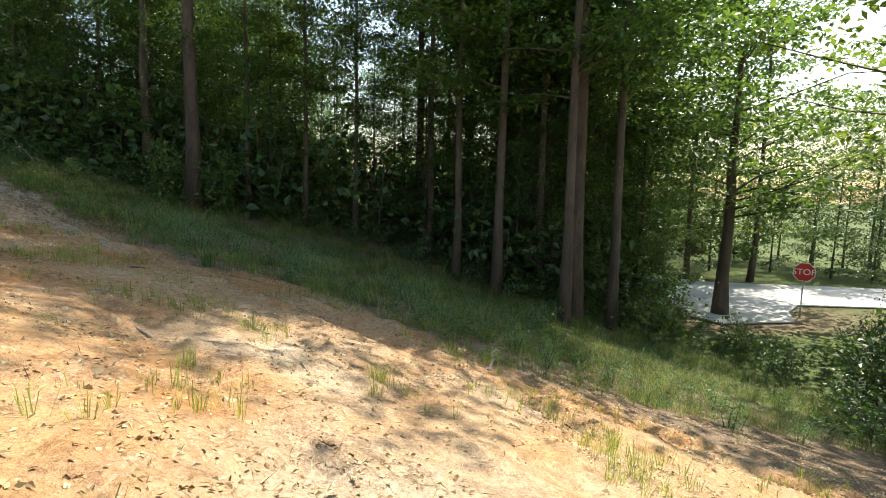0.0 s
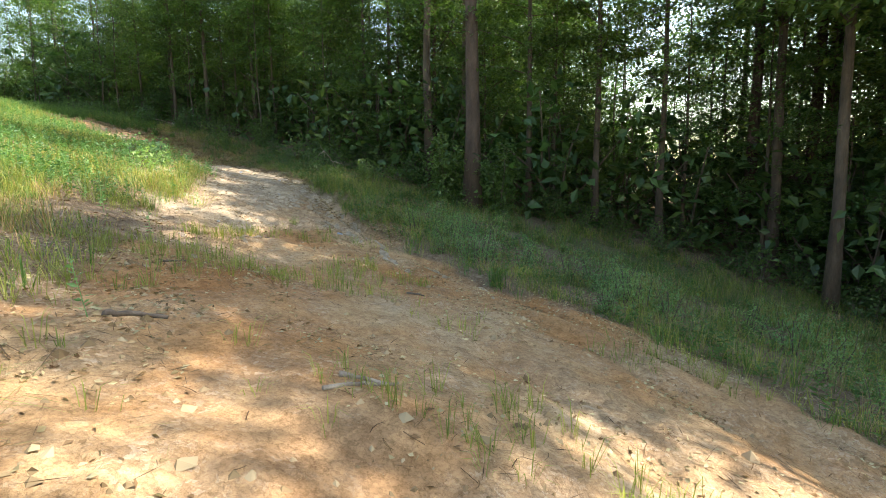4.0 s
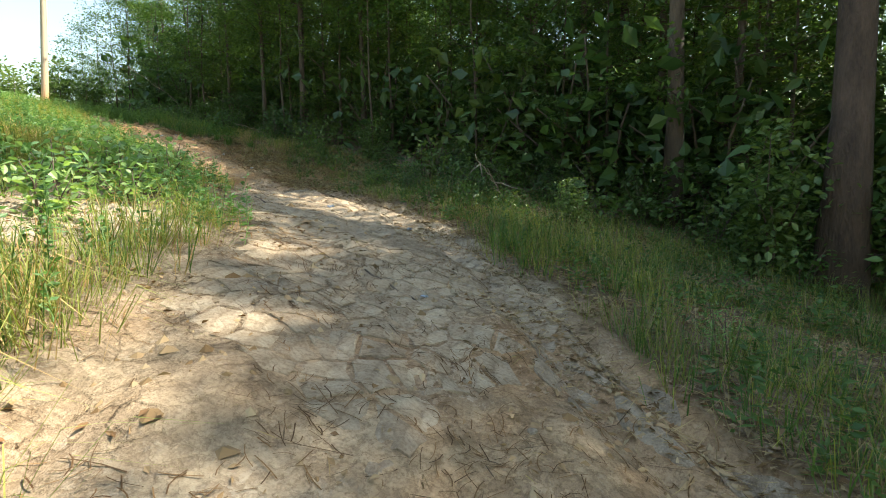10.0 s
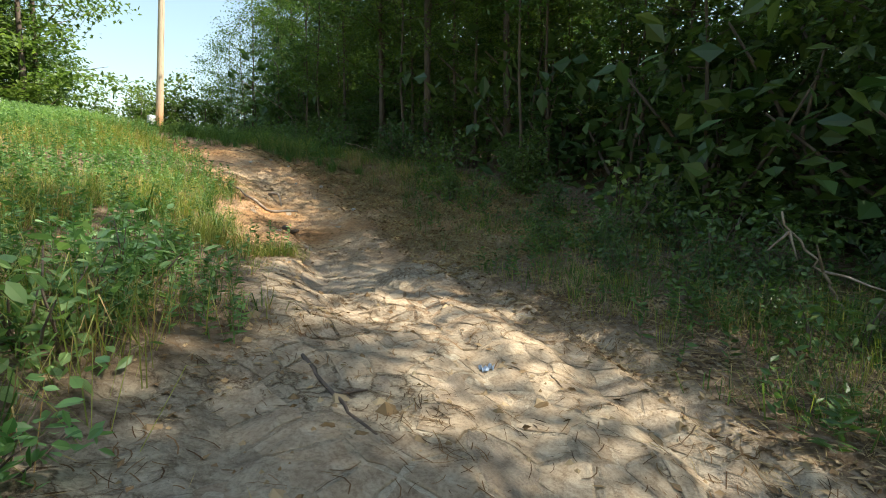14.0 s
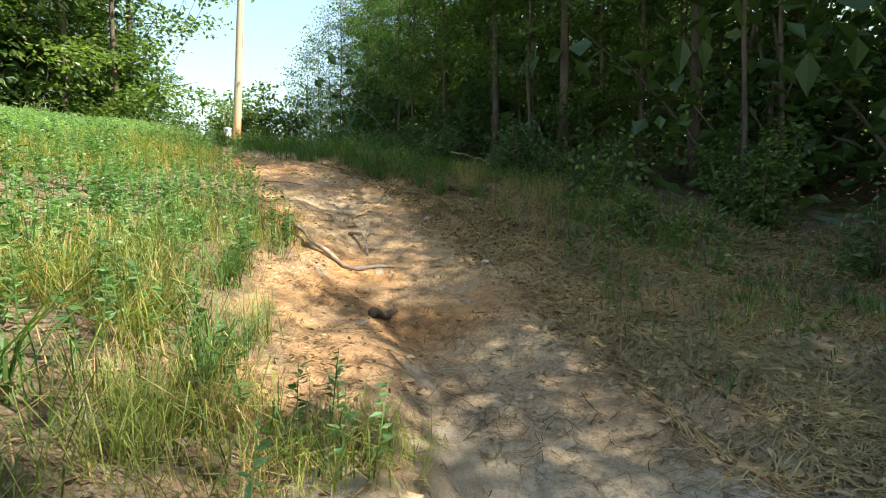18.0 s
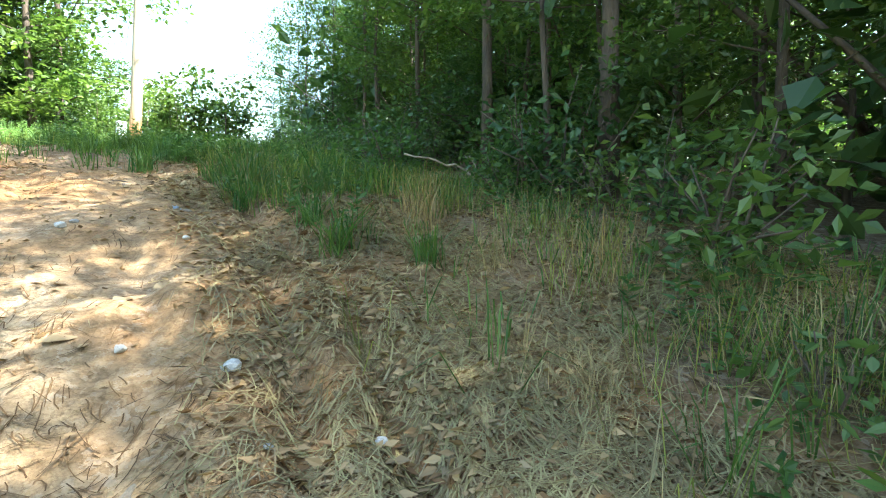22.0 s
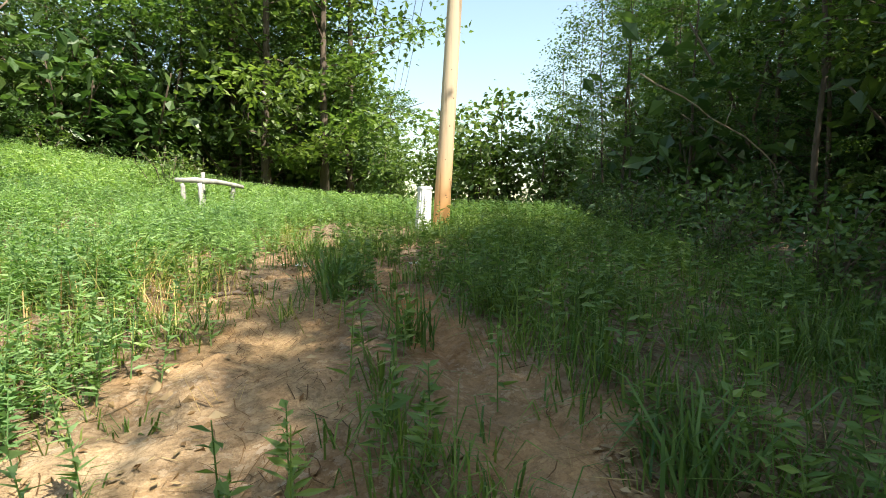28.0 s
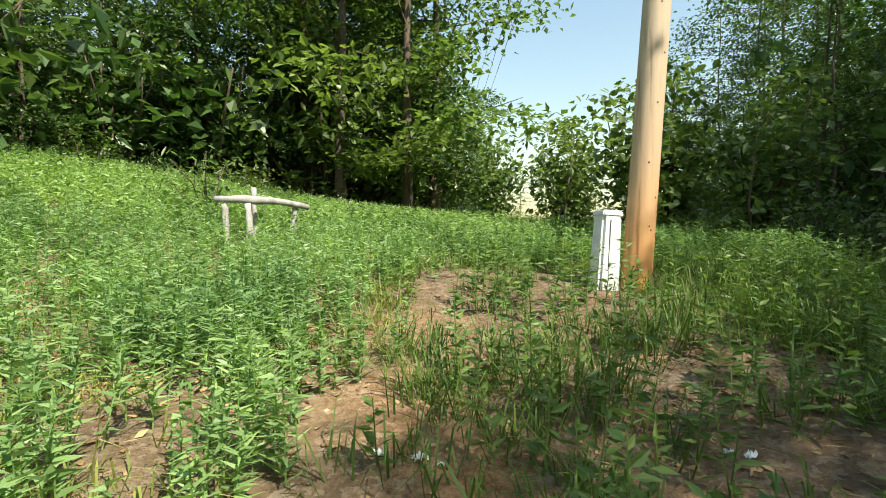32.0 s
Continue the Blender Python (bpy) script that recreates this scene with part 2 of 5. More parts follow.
    rp = ramp(n, [(0.47, (0, 0, 0)), (0.60, (1, 1, 1))])
    l.new(patch.outputs["Fac"], rp.inputs["Fac"])
    half = n.new("ShaderNodeMath")
    half.operation = "MULTIPLY"
    half.inputs[1].default_value = 0.32
    l.new(rp.outputs["Color"], half.inputs[0])
    c = mix_color(n, l, half.outputs[0], c, rv.outputs["Color"])
    soil = ramp(n, [(0.3, (0.060, 0.042, 0.026)), (0.7, (0.190, 0.130, 0.075))])
    l.new(mid.outputs["Fac"], soil.inputs["Fac"])
    soil2 = mix_color(n, l, 0.25, soil.outputs["Color"], rv.outputs["Color"])
    c = mix_color(n, l, at.outputs["Fac"], soil2, c)
    turf = ramp(n, [(0.3, (0.050, 0.075, 0.022)), (0.7, (0.130, 0.155, 0.055))])
    l.new(mid.outputs["Fac"], turf.inputs["Fac"])
    c = mix_color(n, l, far.outputs["Fac"], c, turf.outputs["Color"])
    l.new(c, b.inputs["Base Color"])
    add = n.new("ShaderNodeMath")
    add.operation = "MULTIPLY_ADD"
    add.inputs[1].default_value = 0.35
    l.new(fine.outputs["Fac"], add.inputs[0])
    l.new(mid.outputs["Fac"], add.inputs[2])
    plate = n.new("ShaderNodeMath")
    plate.operation = "MULTIPLY"
    plate.use_clamp = True
    plate.inputs[1].default_value = 9.0
    l.new(cr.outputs["Distance"], plate.inputs[0])
    edge = n.new("ShaderNodeMath")
    edge.operation = "MULTIPLY_ADD"
    edge.inputs[1].default_value = 0.34
    gate = n.new("ShaderNodeMath")
    gate.operation = "MULTIPLY"
    l.new(plate.outputs[0], gate.inputs[0])
    l.new(crust.outputs[0], gate.inputs[1])
    l.new(gate.outputs[0], edge.inputs[0])
    l.new(add.outputs[0], edge.inputs[2])
    lift = n.new("ShaderNodeMath")
    lift.operation = "MULTIPLY_ADD"
    lift.inputs[1].default_value = 0.22
    l.new(fs.outputs[1], lift.inputs[0])
    l.new(edge.outputs[0], lift.inputs[2])
    bump(n, l, b, lift.outputs[0], 1.0, 0.05)
    b.inputs["Specular IOR Level"].default_value = 0.12
    return m


GROUND = ground_material()

# ---- the lie of the land ----
POLY = [-3.3088, -0.6337, 2.3463, 0.5598, -0.1331, -0.1318, 0.065, -0.0811, -0.0383, -0.032]
BUMPS = [(-23.0, -36.1, 0.013), (-21.1, -35.7, 0.03), (-17.5, -34.1, 0.164), (-14.4, -31.7, 0.143), (-12.8, -30.2, 0.014), (-10.9, -28.9, -0.127), (-9.3, -27.3, -0.11), (-7.6, -25.4, 0.092), (-6.3, -24.2, 0.049), (-5.2, -22.7, -0.024), (-4.3, -20.6, 0.022), (-2.5, -19.0, -0.07), (-1.0, -17.4, -0.157), (-0.6, -15.4, -0.124), (-1.1, -13.3, 0.006), (-0.8, -9.6, 0.023), (-1.1, -7.8, 0.047), (-1.7, -5.4, 0.119), (1.5, -10.7, -0.003), (1.7, -12.7, 0.01), (-11.5, -36.8, 0.233), (-7.2, -28.2, 0.128), (-3.0, -17.6, -0.252), (-2.4, -14.4, -0.123), (1.0, -16.5, -0.071), (-0.5, -6.3, 0.067), (0.5, -0.5, 0.171), (-4.5, 2.5, -0.023)]
# middle of the track and half its width, from the low end to the top
TRACK = np.array([(-27.0, -45.0, 5.5), (-22.0, -40.5, 5.2), (-17.5, -36.8, 4.7), (-13.0, -32.7, 3.4), (-10.4, -29.0, 2.3), (-8.3, -26.9, 1.8), (-6.5, -25.3, 1.75),
                  (-5.1, -23.6, 1.7), (-3.6, -20.9, 1.65), (-1.9, -17.3, 1.65), (-0.95, -13.3, 1.5), (-0.95, -9.9, 1.45), (-1.5, -6.0, 1.3), (-1.7, -3.0, 0.9), (-1.8, -0.8, 0.5)])
rng = np.random.default_rng(7)


def lattice(x, y, seed):
    """Smooth noise between -1 and 1 on a unit lattice."""
    xi, yi = np.floor(x).astype(np.int64), np.floor(y).astype(np.int64)
    fx, fy = x - xi, y - yi
    fx, fy = fx * fx * (3 - 2 * fx), fy * fy * (3 - 2 * fy)

    def h(a, b):
        v = np.sin(a * 127.1 + b * 311.7 + seed * 74.7) * 43758.5453
        return 2 * (v - np.floor(v)) - 1

    return (h(xi, yi) * (1 - fx) + h(xi + 1, yi) * fx) * (1 - fy) + (h(xi, yi + 1) * (1 - fx) + h(xi + 1, yi + 1) * fx) * fy


def rough_noise(x, y, size, octaves, seed, gain=0.5):
    out, amp = 0.0, 1.0
    for k in range(octaves):
        out = out + amp * lattice(x / size, y / size, seed + k)
        size, amp = size / 2.03, amp * gain
    return out


def track_coords(x, y):
    """For points: the distance along the track, the offset to its right (both in metres) and the half width there."""
    best = np.full(x.shape, 1e9)
    along, off, half = np.zeros(x.shape), np.zeros(x.shape), np.ones(x.shape)
    run = 0.0
    for (ax, ay, aw), (bx, by, bw) in zip(TRACK[:-1], TRACK[1:]):
        dx, dy = bx - ax, by - ay
        ln = math.hypot(dx, dy)
        k = np.clip(((x - ax) * dx + (y - ay) * dy) / ln**2, 0, 1)
        px, py = x - (ax + k * dx), y - (ay + k * dy)
        d = np.hypot(px, py)
        side = (px * dy - py * dx) / ln
        use = d < best
        best = np.where(use, d, best)
        along = np.where(use, run + k * ln, along)
        off = np.where(use, np.where(side >= 0, d, -d), off)
        half = np.where(use, aw + k * (bw - aw), half)
        run += ln
    return along, off, half


TRACK_LEN = float(np.hypot(*np.diff(TRACK[:, :2], axis=0).T).sum())


def land(x, y):
    """Height of the smooth ground."""
    x, y = np.asarray(x, float), np.asarray(y, float)
    cx, cy = np.clip(x, -27, 9), np.clip(y, -62, 18)
    u, v = (cx + 10) / 10, (cy + 20) / 10
    z = sum(c * b for c, b in zip(POLY, (1 + 0 * u, u, v, u * u, u * v, v * v, u**3, u * u * v, u * v * v, v**3)))
    for bx, by, k in BUMPS:
        z = z + k * np.exp(-((x - bx) ** 2 + (y - by) ** 2) / 12.5)
    z = z + 0.6 / (1 + np.exp((x + 8) / 1.6)) / (1 + np.exp(-np.clip(y + 3, -40, 40) / 1.8))
    z = z + 0.05 * np.clip(y - 18, 0, 60) - 0.04 * np.clip(x - 9, 0, 60)
    road = 1 / (1 + np.exp(np.clip((y + 49.3) * 1.3 - (x + 4) * 0.25, -50, 50)))
    road = road * (1 / (1 + np.exp(np.clip(-(x + 13) * 0.8, -50, 50))))
    return z * (1 - road) + ROAD_Z * road


ROAD_Z = -10.25


def dirt_at(x, y):
    """How bare the ground is, 0 to 1."""
    along, off, half = track_coords(x, y)
    edge = half + 0.35 * rough_noise(x, y, 1.7, 4, 3) + 0.25 * rough_noise(x, y, 0.4, 2, 9)
    bare = np.clip((edge - np.abs(off)) / 0.35 + 0.5, 0, 1)
    # towards the top a grassy strip grows between two wheel ruts
    top = np.clip((along - (TRACK_LEN - 8.3)) / 1.5, 0, 1)
    strip = np.exp(-((off - 0.30) / 0.22) ** 2) * top
    patchy = np.clip(0.5 + 1.2 * rough_noise(x, y, 0.9, 3, 21), 0, 1)
    bare = bare * (1 - 0.95 * strip) * (1 - top * 0.40 * patchy)
    # a littered apron to the right of the upper track
    apron = np.clip((y + 20.5) / 1.5, 0, 1) * np.clip((-10.8 - y) / 1.2, 0, 1) * (off > 0)
    apron = apron * np.clip((half + 1.7 + 0.6 * rough_noise(x, y, 0.9, 3, 29) - off) / 0.8, 0, 1)
    bare = np.maximum(bare, 0.78 * apron)
    # grass closes over the end of the track; a worn patch on the bank below
    bare = bare * (1 - 0.6 * np.clip((along - (TRACK_LEN - 3.2)) / 1.6, 0, 1))
    a, b = (x + 7.95) * 0.5 + (y + 22.9) * 0.866, (x + 7.95) * 0.866 - (y + 22.9) * 0.5
    worn = np.exp(-(a / 1.8) ** 4 - (b / 0.85) ** 4) * (0.95 + 0.4 * rough_noise(x, y, 0.5, 3, 37))
    bare = np.maximum(bare, np.clip(worn, 0, 0.95))
    return np.clip(bare, 0, 1), along, off, half


def ground_z(x, y):
    """Height of the ground with its ruts and lumps."""
    x, y = np.asarray(x, float), np.asarray(y, float)
    z = land(x, y)
    bare, along, off, half = dirt_at(x, y)
    near = np.clip(1 - np.abs(off) / 14, 0, 1)
    wob = 0.35 * lattice(along / 3.1, along * 0 + 4.0, 5)
    for c, w, d in ((0.58, 0.075, 0.13), (-0.35, 0.16, 0.06), (0.12, 0.06, 0.08), (0.84, 0.06, 0.15), (-0.02, 0.05, 0.04)):
        z = z - d * np.exp(-((off / np.maximum(half, 0.8) - c + 0.3 * wob / np.maximum(half, 0.8)) / w) ** 2) * bare * (0.6 + 0.4 * lattice(along / 1.3, along * 0 + c * 9, 8))
    z = z + bare * (0.05 * rough_noise(x, y, 0.9, 4, 31, 0.6))
    clod = np.clip(rough_noise(x, y, 0.30, 3, 51, 0.7) - 0.25, 0, 1)
    z = z + bare * 0.055 * clod * np.clip(0.5 + rough_noise(x, y, 2.2, 2, 57), 0, 1)
    # a gully washed out along the uphill edge
    cut = 1 / (1 + np.exp(np.clip(-(y + 21.2) / 0.5, -50, 50))) / (1 + np.exp(np.clip((y + 13.6) / 0.5, -50, 50)))
    q = off + 0.75 + 0.25 * lattice(along / 1.1, along * 0 + 6.0, 73)
    z = z - 0.20 * cut * np.where(q < 0, np.exp(-(q / 0.22) ** 2), np.exp(-(q / 0.75) ** 2)) * (0.75 + 0.4 * lattice(along / 0.7, along * 0 + 1.0, 79))
    # washed-out edge where the verge breaks off above the track
    lip = np.exp(-((np.abs(off) - half + 0.25 + 0.3 * lattice(along / 0.9, along * 0, 63)) / 0.16) ** 2)
    z = z - 0.07 * lip * np.clip(0.4 + lattice(along / 2.3, along * 0 + 2.0, 67), 0, 1)
    z = z + (1 - bare) * near * 0.06 * rough_noise(x, y, 1.3, 4, 41)
    z = z + (1 - bare) * 0.07 * np.clip((np.abs(off) - half) / 0.6, 0, 1) * near
    return z


def gz(x, y):
    return float(ground_z(np.array([x]), np.array([y]))[0])


# ---- building helpers ----
def mesh_of(name, verts, faces, mats, smooth=False, index=None):
    me = bpy.data.meshes.new(name)
    me.from_pydata(verts.tolist() if hasattr(verts, "tolist") else verts, [], faces.tolist() if hasattr(faces, "tolist") else faces)
    for m in mats if isinstance(mats, (list, tuple)) else [mats]:
        me.materials.append(m)
    if index is not None:
        me.polygons.foreach_set("material_index", np.asarray(index, dtype=np.int32))
    if smooth:
        me.polygons.foreach_set("use_smooth", np.ones(len(me.polygons), dtype=bool))
    me.update()
    return me


def part_np(name, verts, faces, mats, parent=None, label="", smooth=False, index=None):
    ob = new(name, mesh_of(name, verts, faces, mats, smooth, index))
    ob.parent = parent
    if label:
        ob["label"] = label
    return ob


def part(name, bm, mat, parent, label="", smooth=False):
    me = bpy.data.meshes.new(name)
    bm.to_mesh(me)
    bm.free()
    me.materials.append(mat)
    if smooth:
        me.polygons.foreach_set("use_smooth", np.ones(len(me.polygons), dtype=bool))
    ob = new(name, me)
    ob.parent = parent
    if label:
        ob["label"] = label
    return ob


def tube(points, radii, sides=8, cap=True, squash=1.0):
    """A tapered tube along points: vertices and faces."""
    pts = np.asarray(points, float)
    n = len(pts)
    t = np.gradient(pts, axis=0)
    t /= np.linalg.norm(t, axis=1)[:, None] + 1e-9
    ref = np.array([1.0, 0, 0]) if abs(t[0] @ [1, 0, 0]) < 0.8 else np.array([0, 1.0, 0])
    a = np.cross(t, ref)
    a /= np.linalg.norm(a, axis=1)[:, None]
    b = np.cross(t, a)
    ang = np.arange(sides) * 2 * np.pi / sides
    ring = np.cos(ang)[None, :, None] * a[:, None] + squash * np.sin(ang)[None, :, None] * b[:, None]
    r = np.asarray(radii, float)
    v = (pts[:, None] + ring * (r[:, None, None] if r.ndim == 1 else r[:, :, None])).reshape(-1, 3)
    f = []
    for i in range(n - 1):
        for k in range(sides):
            k2 = (k + 1) % sides
            f.append((i * sides + k, i * sides + k2, (i + 1) * sides + k2, (i + 1) * sides + k))
    if cap:
        f.append(tuple(range(sides - 1, -1, -1)))
        f.append(tuple((n - 1) * sides + k for k in range(sides)))
    return v, f


class Soup:
    """Gathers pieces into one mesh."""

    def __init__(self):
        self.v, self.f, self.m, self.n = [], [], [], 0

    def add(self, v, f, mat=0):
        self.v.append(np.asarray(v, float))
        self.f += [tuple(i + self.n for i in q) for q in f]
        self.m += [mat] * len(f)
        self.n += len(v)

    def quads(self, corners, mat=0):
        """corners: k x 4 x 3."""
        k = len(corners)
        self.v.append(corners.reshape(-1, 3))
        idx = (np.arange(k * 4).reshape(k, 4) + self.n)
        self.f += [tuple(q) for q in idx.tolist()]
        self.m += [mat] * k
        self.n += k * 4

    def triangles(self, corners, mat=0):
        """corners: k x 3 x 3."""
        k = len(corners)
        self.v.append(corners.reshape(-1, 3))
        self.f += [tuple(q) for q in (np.arange(k * 3).reshape(k, 3) + self.n).tolist()]
        self.m += [mat] * k
        self.n += k * 3

    def make(self, name, mats, parent=None, label="", smooth=False):
        return part_np(name, np.concatenate(self.v), self.f, mats, parent, label, smooth, self.m)

    def mesh(self, name, mats, smooth=False):
        return mesh_of(name, np.concatenate(self.v), self.f, mats, smooth, self.m)


def oval_leaves(centres, length, width, r, droop=0.35, axis=None):
    """Pointed oval leaves of two halves, folded a little along the midrib: twice two corners more than a plain one."""
    q = leaf_quads(centres, length, width, r, droop, axis)
    base, right, tip, left = q[:, 0], q[:, 1], q[:, 2], q[:, 3]
    r2, l2 = right * 0.62 + tip * 0.38 + (right - left) * 0.05, left * 0.62 + tip * 0.38 - (right - left) * 0.05
    r1, l1 = right * 0.75 + base * 0.25, left * 0.75 + base * 0.25
    return np.concatenate([np.stack([base, r1, r2, tip], 1), np.stack([base, tip, l2, l1], 1)])


def unit(v):
    return v / (np.linalg.norm(v, axis=-1, keepdims=True) + 1e-9)


def leaf_quads(centres, length, width, r, droop=0.35, axis=None, wild=1.0):
    """Rhombic leaves about the centres, with random turn."""
    k = len(centres)
    a = axis if axis is not None else r.normal(size=(k, 3)) * [1, 1, 0.55] - [0, 0, droop]
    a = unit(a)
    n = unit(r.normal(size=(k, 3)) * [0.6 * wild, 0.6 * wild, 0.5 * wild] + [0, 0, 1.0])
    s = unit(np.cross(a, n))
    up = np.cross(s, a)
    ln = (length * r.uniform(0.65, 1.3, k))[:, None]
    wd = (width * r.uniform(0.65, 1.3, k))[:, None]
    mid = centres + a * ln * 0.42
    return np.stack([centres, mid + s * wd * 0.5 + up * wd * 0.15, centres + a * ln, mid - s * wd * 0.5 + up * wd * 0.15], 1)


EDGE = np.array([(12, 34), (8.2, 18), (5.6, 9), (3.7, 2), (3.0, -5), (3.2, -12), (2.3, -17), (0.9, -21), (0.5, -26), (0.3, -31), (0.4, -35), (-1.2, -39.3), (-3.6, -42.6), (-3.4, -46), (-1.4, -50)], float)
LEFT = np.array([(-26, -9), (-20, -3), (-14.5, 2.5), (-10.6, 6.5), (-7.6, 10.0), (-4.4, 13.5), (-1.6, 18), (2.4, 28)], float)
# ---- ground ----
def axis_lines(lo, hi, step, far):
    mid = np.arange(lo, hi + step / 2, step)
    out, d, s = [], 0.0, step
    while d < far:
        s = s * 1.22
        d += s
        out.append(d)
    out = np.array(out)
    return np.concatenate([lo - out[::-1], mid, mid[-1] + out])


def build_ground():
    xs, ys = axis_lines(-25.0, 4.0, 0.13, 900.0), axis_lines(-44.0, 2.0, 0.13, 900.0)
    gx, gy = np.meshgrid(xs, ys)
    fx, fy = gx.ravel(), gy.ravel()
    z = ground_z(fx, fy)
    nx, ny = len(xs), len(ys)
    i = np.arange(nx * ny).reshape(ny, nx)
    f = np.stack([i[:-1, :-1], i[:-1, 1:], i[1:, 1:], i[1:, :-1]], -1).reshape(-1, 4)
    me = bpy.data.meshes.new("ground")
    me.vertices.add(nx * ny)
    me.vertices.foreach_set("co", np.stack([fx, fy, z], 1).astype(np.float32).ravel())
    me.loops.add(len(f) * 4)
    me.loops.foreach_set("vertex_index", f.astype(np.int32).ravel())
    me.polygons.add(len(f))
    me.polygons.foreach_set("loop_start", np.arange(0, len(f) * 4, 4, dtype=np.int32))
    me.polygons.foreach_set("loop_total", np.full(len(f), 4, dtype=np.int32))
    me.polygons.foreach_set("use_smooth", np.ones(len(f), dtype=bool))
    me.update(calc_edges=True)
    bare = dirt_at(fx, fy)[0]
    at = me.attributes.new("dirt", "FLOAT", "POINT")
    at.data.foreach_set("value", bare.astype(np.float32))
    along, off, half = track_coords(fx, fy)
    green = np.clip((np.abs(off) - half - 4.0) / 5.0, 0, 1) * np.clip((-fx + np.interp(fy, EDGE[::-1, 1], EDGE[::-1, 0]) - 0.5) / 2, 0, 1)
    green = np.maximum(green, np.clip((np.hypot(fx + 8, fy + 18) - 38) / 10, 0, 1))
    pale = np.clip((fy + 29.5) / 3.5, 0, 1) * np.clip((-17.0 - fy) / 3.0, 0, 1)
    pale = np.maximum(pale, 0.5 * np.clip((-33.5 - fy) / 2.5, 0, 1) * np.clip((3.4 - off) / 2.0, 0, 1))
    pale = np.clip(pale + 0.35 * rough_noise(fx, fy, 1.6, 3, 88), 0, 1)
    at = me.attributes.new("pale", "FLOAT", "POINT")
    at.data.foreach_set("value", pale.astype(np.float32))
    at = me.attributes.new("meadow", "FLOAT", "POINT")
    at.data.foreach_set("value", green.astype(np.float32))
    me.materials.append(GROUND)
    return tagged(new("ground", me), "orange clay hillside track with grassy, littered verges", "ground", kind="structure")


ground = build_ground()


# ---- the paved road below ----
def build_road():
    bm = bmesh.new()
    pts = [(-1.6, -52.2), (3.3, -50.0), (10.8, -47.0), (40, -38), (90, -26), (90, -38), (40, -48), (10.8, -56.5), (8.6, -59), (6.6, -67), (4, -78), (-2, -78), (0.6, -66), (1.4, -61.5), (1.8, -59.2), (0.2, -57.2), (-1.5, -56.0)]
    vs = [bm.verts.new((x, y, ROAD_Z + 0.05)) for x, y in pts]
    f = bm.faces.new(vs)
    r = bmesh.ops.extrude_face_region(bm, geom=[f])
    bmesh.ops.translate(bm, verts=[e for e in r["geom"] if isinstance(e, bmesh.types.BMVert)], vec=(0, 0, 0.06))
    bmesh.ops.recalc_face_normals(bm, faces=bm.faces)
    ob = part("road", bm, PAVING, None)
    return tagged(ob, "pale sunlit paved road below the slope", "road", kind="structure")


build_road()


# ---- trees ----
def limb_path(start, direction, length, r, sag=0.15, n=4):
    d = np.asarray(direction, float)
    p, out = np.asarray(start, float), []
    for k in range(n):
        out.append(p.copy())
        d = unit(d + r.normal(size=3) * 0.16 + np.array([0, 0, 0.06 - sag * k / n]))
        p = p + d * length / (n - 1)
    return np.array(out)


def make_tree(name, seed, height, trunk_r, crown_from, reach, leaves, leaf_len, leaf_mat, bark, label, category="tree", limbs=26, lean=0.02, needles=False, top=1.0, far=False):
    r = np.random.default_rng(seed)
    thing = new(name)
    n = 9
    hz = np.linspace(0, height, n)
    sway = np.cumsum(r.normal(size=(n, 2)) * lean * height / n, axis=0)
    sway -= sway[0]
    spine = np.column_stack([sway, hz])
    spine[0, 2] = -0.35
    rad = trunk_r * (1 - 0.86 * (hz / height) ** 0.9)
    rad[0] *= 1.35
    v, f = tube(spine, rad, 9)
    part_np("trunk", v, f, bark, thing, smooth=True)
    wood, crown = Soup(), Soup()
    clumps = []
    for k in range(limbs):
        h = height * (crown_from + (0.97 - crown_from) * (k + r.uniform()) / limbs)
        q = h / height
        at = np.array([np.interp(h, hz, spine[:, 0]), np.interp(h, hz, spine[:, 1]), h])
        az = r.uniform(0, 2 * np.pi)
        ln = reach * (0.45 + 0.75 * math.sin(math.pi * min(1, max(0.12, (1 - q) / (1 - crown_from) * 0.85)))) * r.uniform(0.6, 1.15) * (top if q > 0.7 else 1)
        rise = r.uniform(0.0, 0.55) if not needles else r.uniform(-0.05, 0.25)
        p = limb_path(at, (math.cos(az), math.sin(az), rise), ln, r)
        rr = max(0.012, trunk_r * 0.28 * (1 - q * 0.7))
        v, f = tube(p, np.linspace(rr, rr * 0.25, len(p)), 3, False)
        wood.add(v, f)
        for m in range(1, len(p)):
            for s in range(2):
                c = p[m] + r.normal(size=3) * [0.3, 0.3, 0.16] * ln * 0.45
                clumps.append((c, 0.16 + 0.085 * ln))
    per = max(6, leaves // len(clumps))
    for c, size in clumps:
        if r.uniform() < 0.10:
            continue
        k = int(per * r.uniform(0.5, 1.5))
        pts = c + r.normal(size=(k, 3)) * [size, size, size * 0.2] - np.array([0, 0, 0.12]) * np.abs(r.normal(size=(k, 1)))
        if needles:
            ax = unit(r.normal(size=(k, 3)) + [0, 0, 0.35])
            crown.quads(leaf_quads(pts, leaf_len, leaf_len * 0.16, r, axis=ax))
        elif far:
            crown.triangles(leaf_quads(pts, leaf_len, leaf_len * 0.8, r)[:, [0, 1, 3]] + r.normal(size=(k, 1, 3)) * 0.02)
        else:
            crown.quads(leaf_quads(pts, leaf_len, leaf_len * 0.66, r, 0.2, None, 0.6))
    wood.make("branching", [bark], thing, smooth=True)["kind"] = "stuff"
    crown.make("crown", [leaf_mat], thing)
    return tagged(thing, label, category)


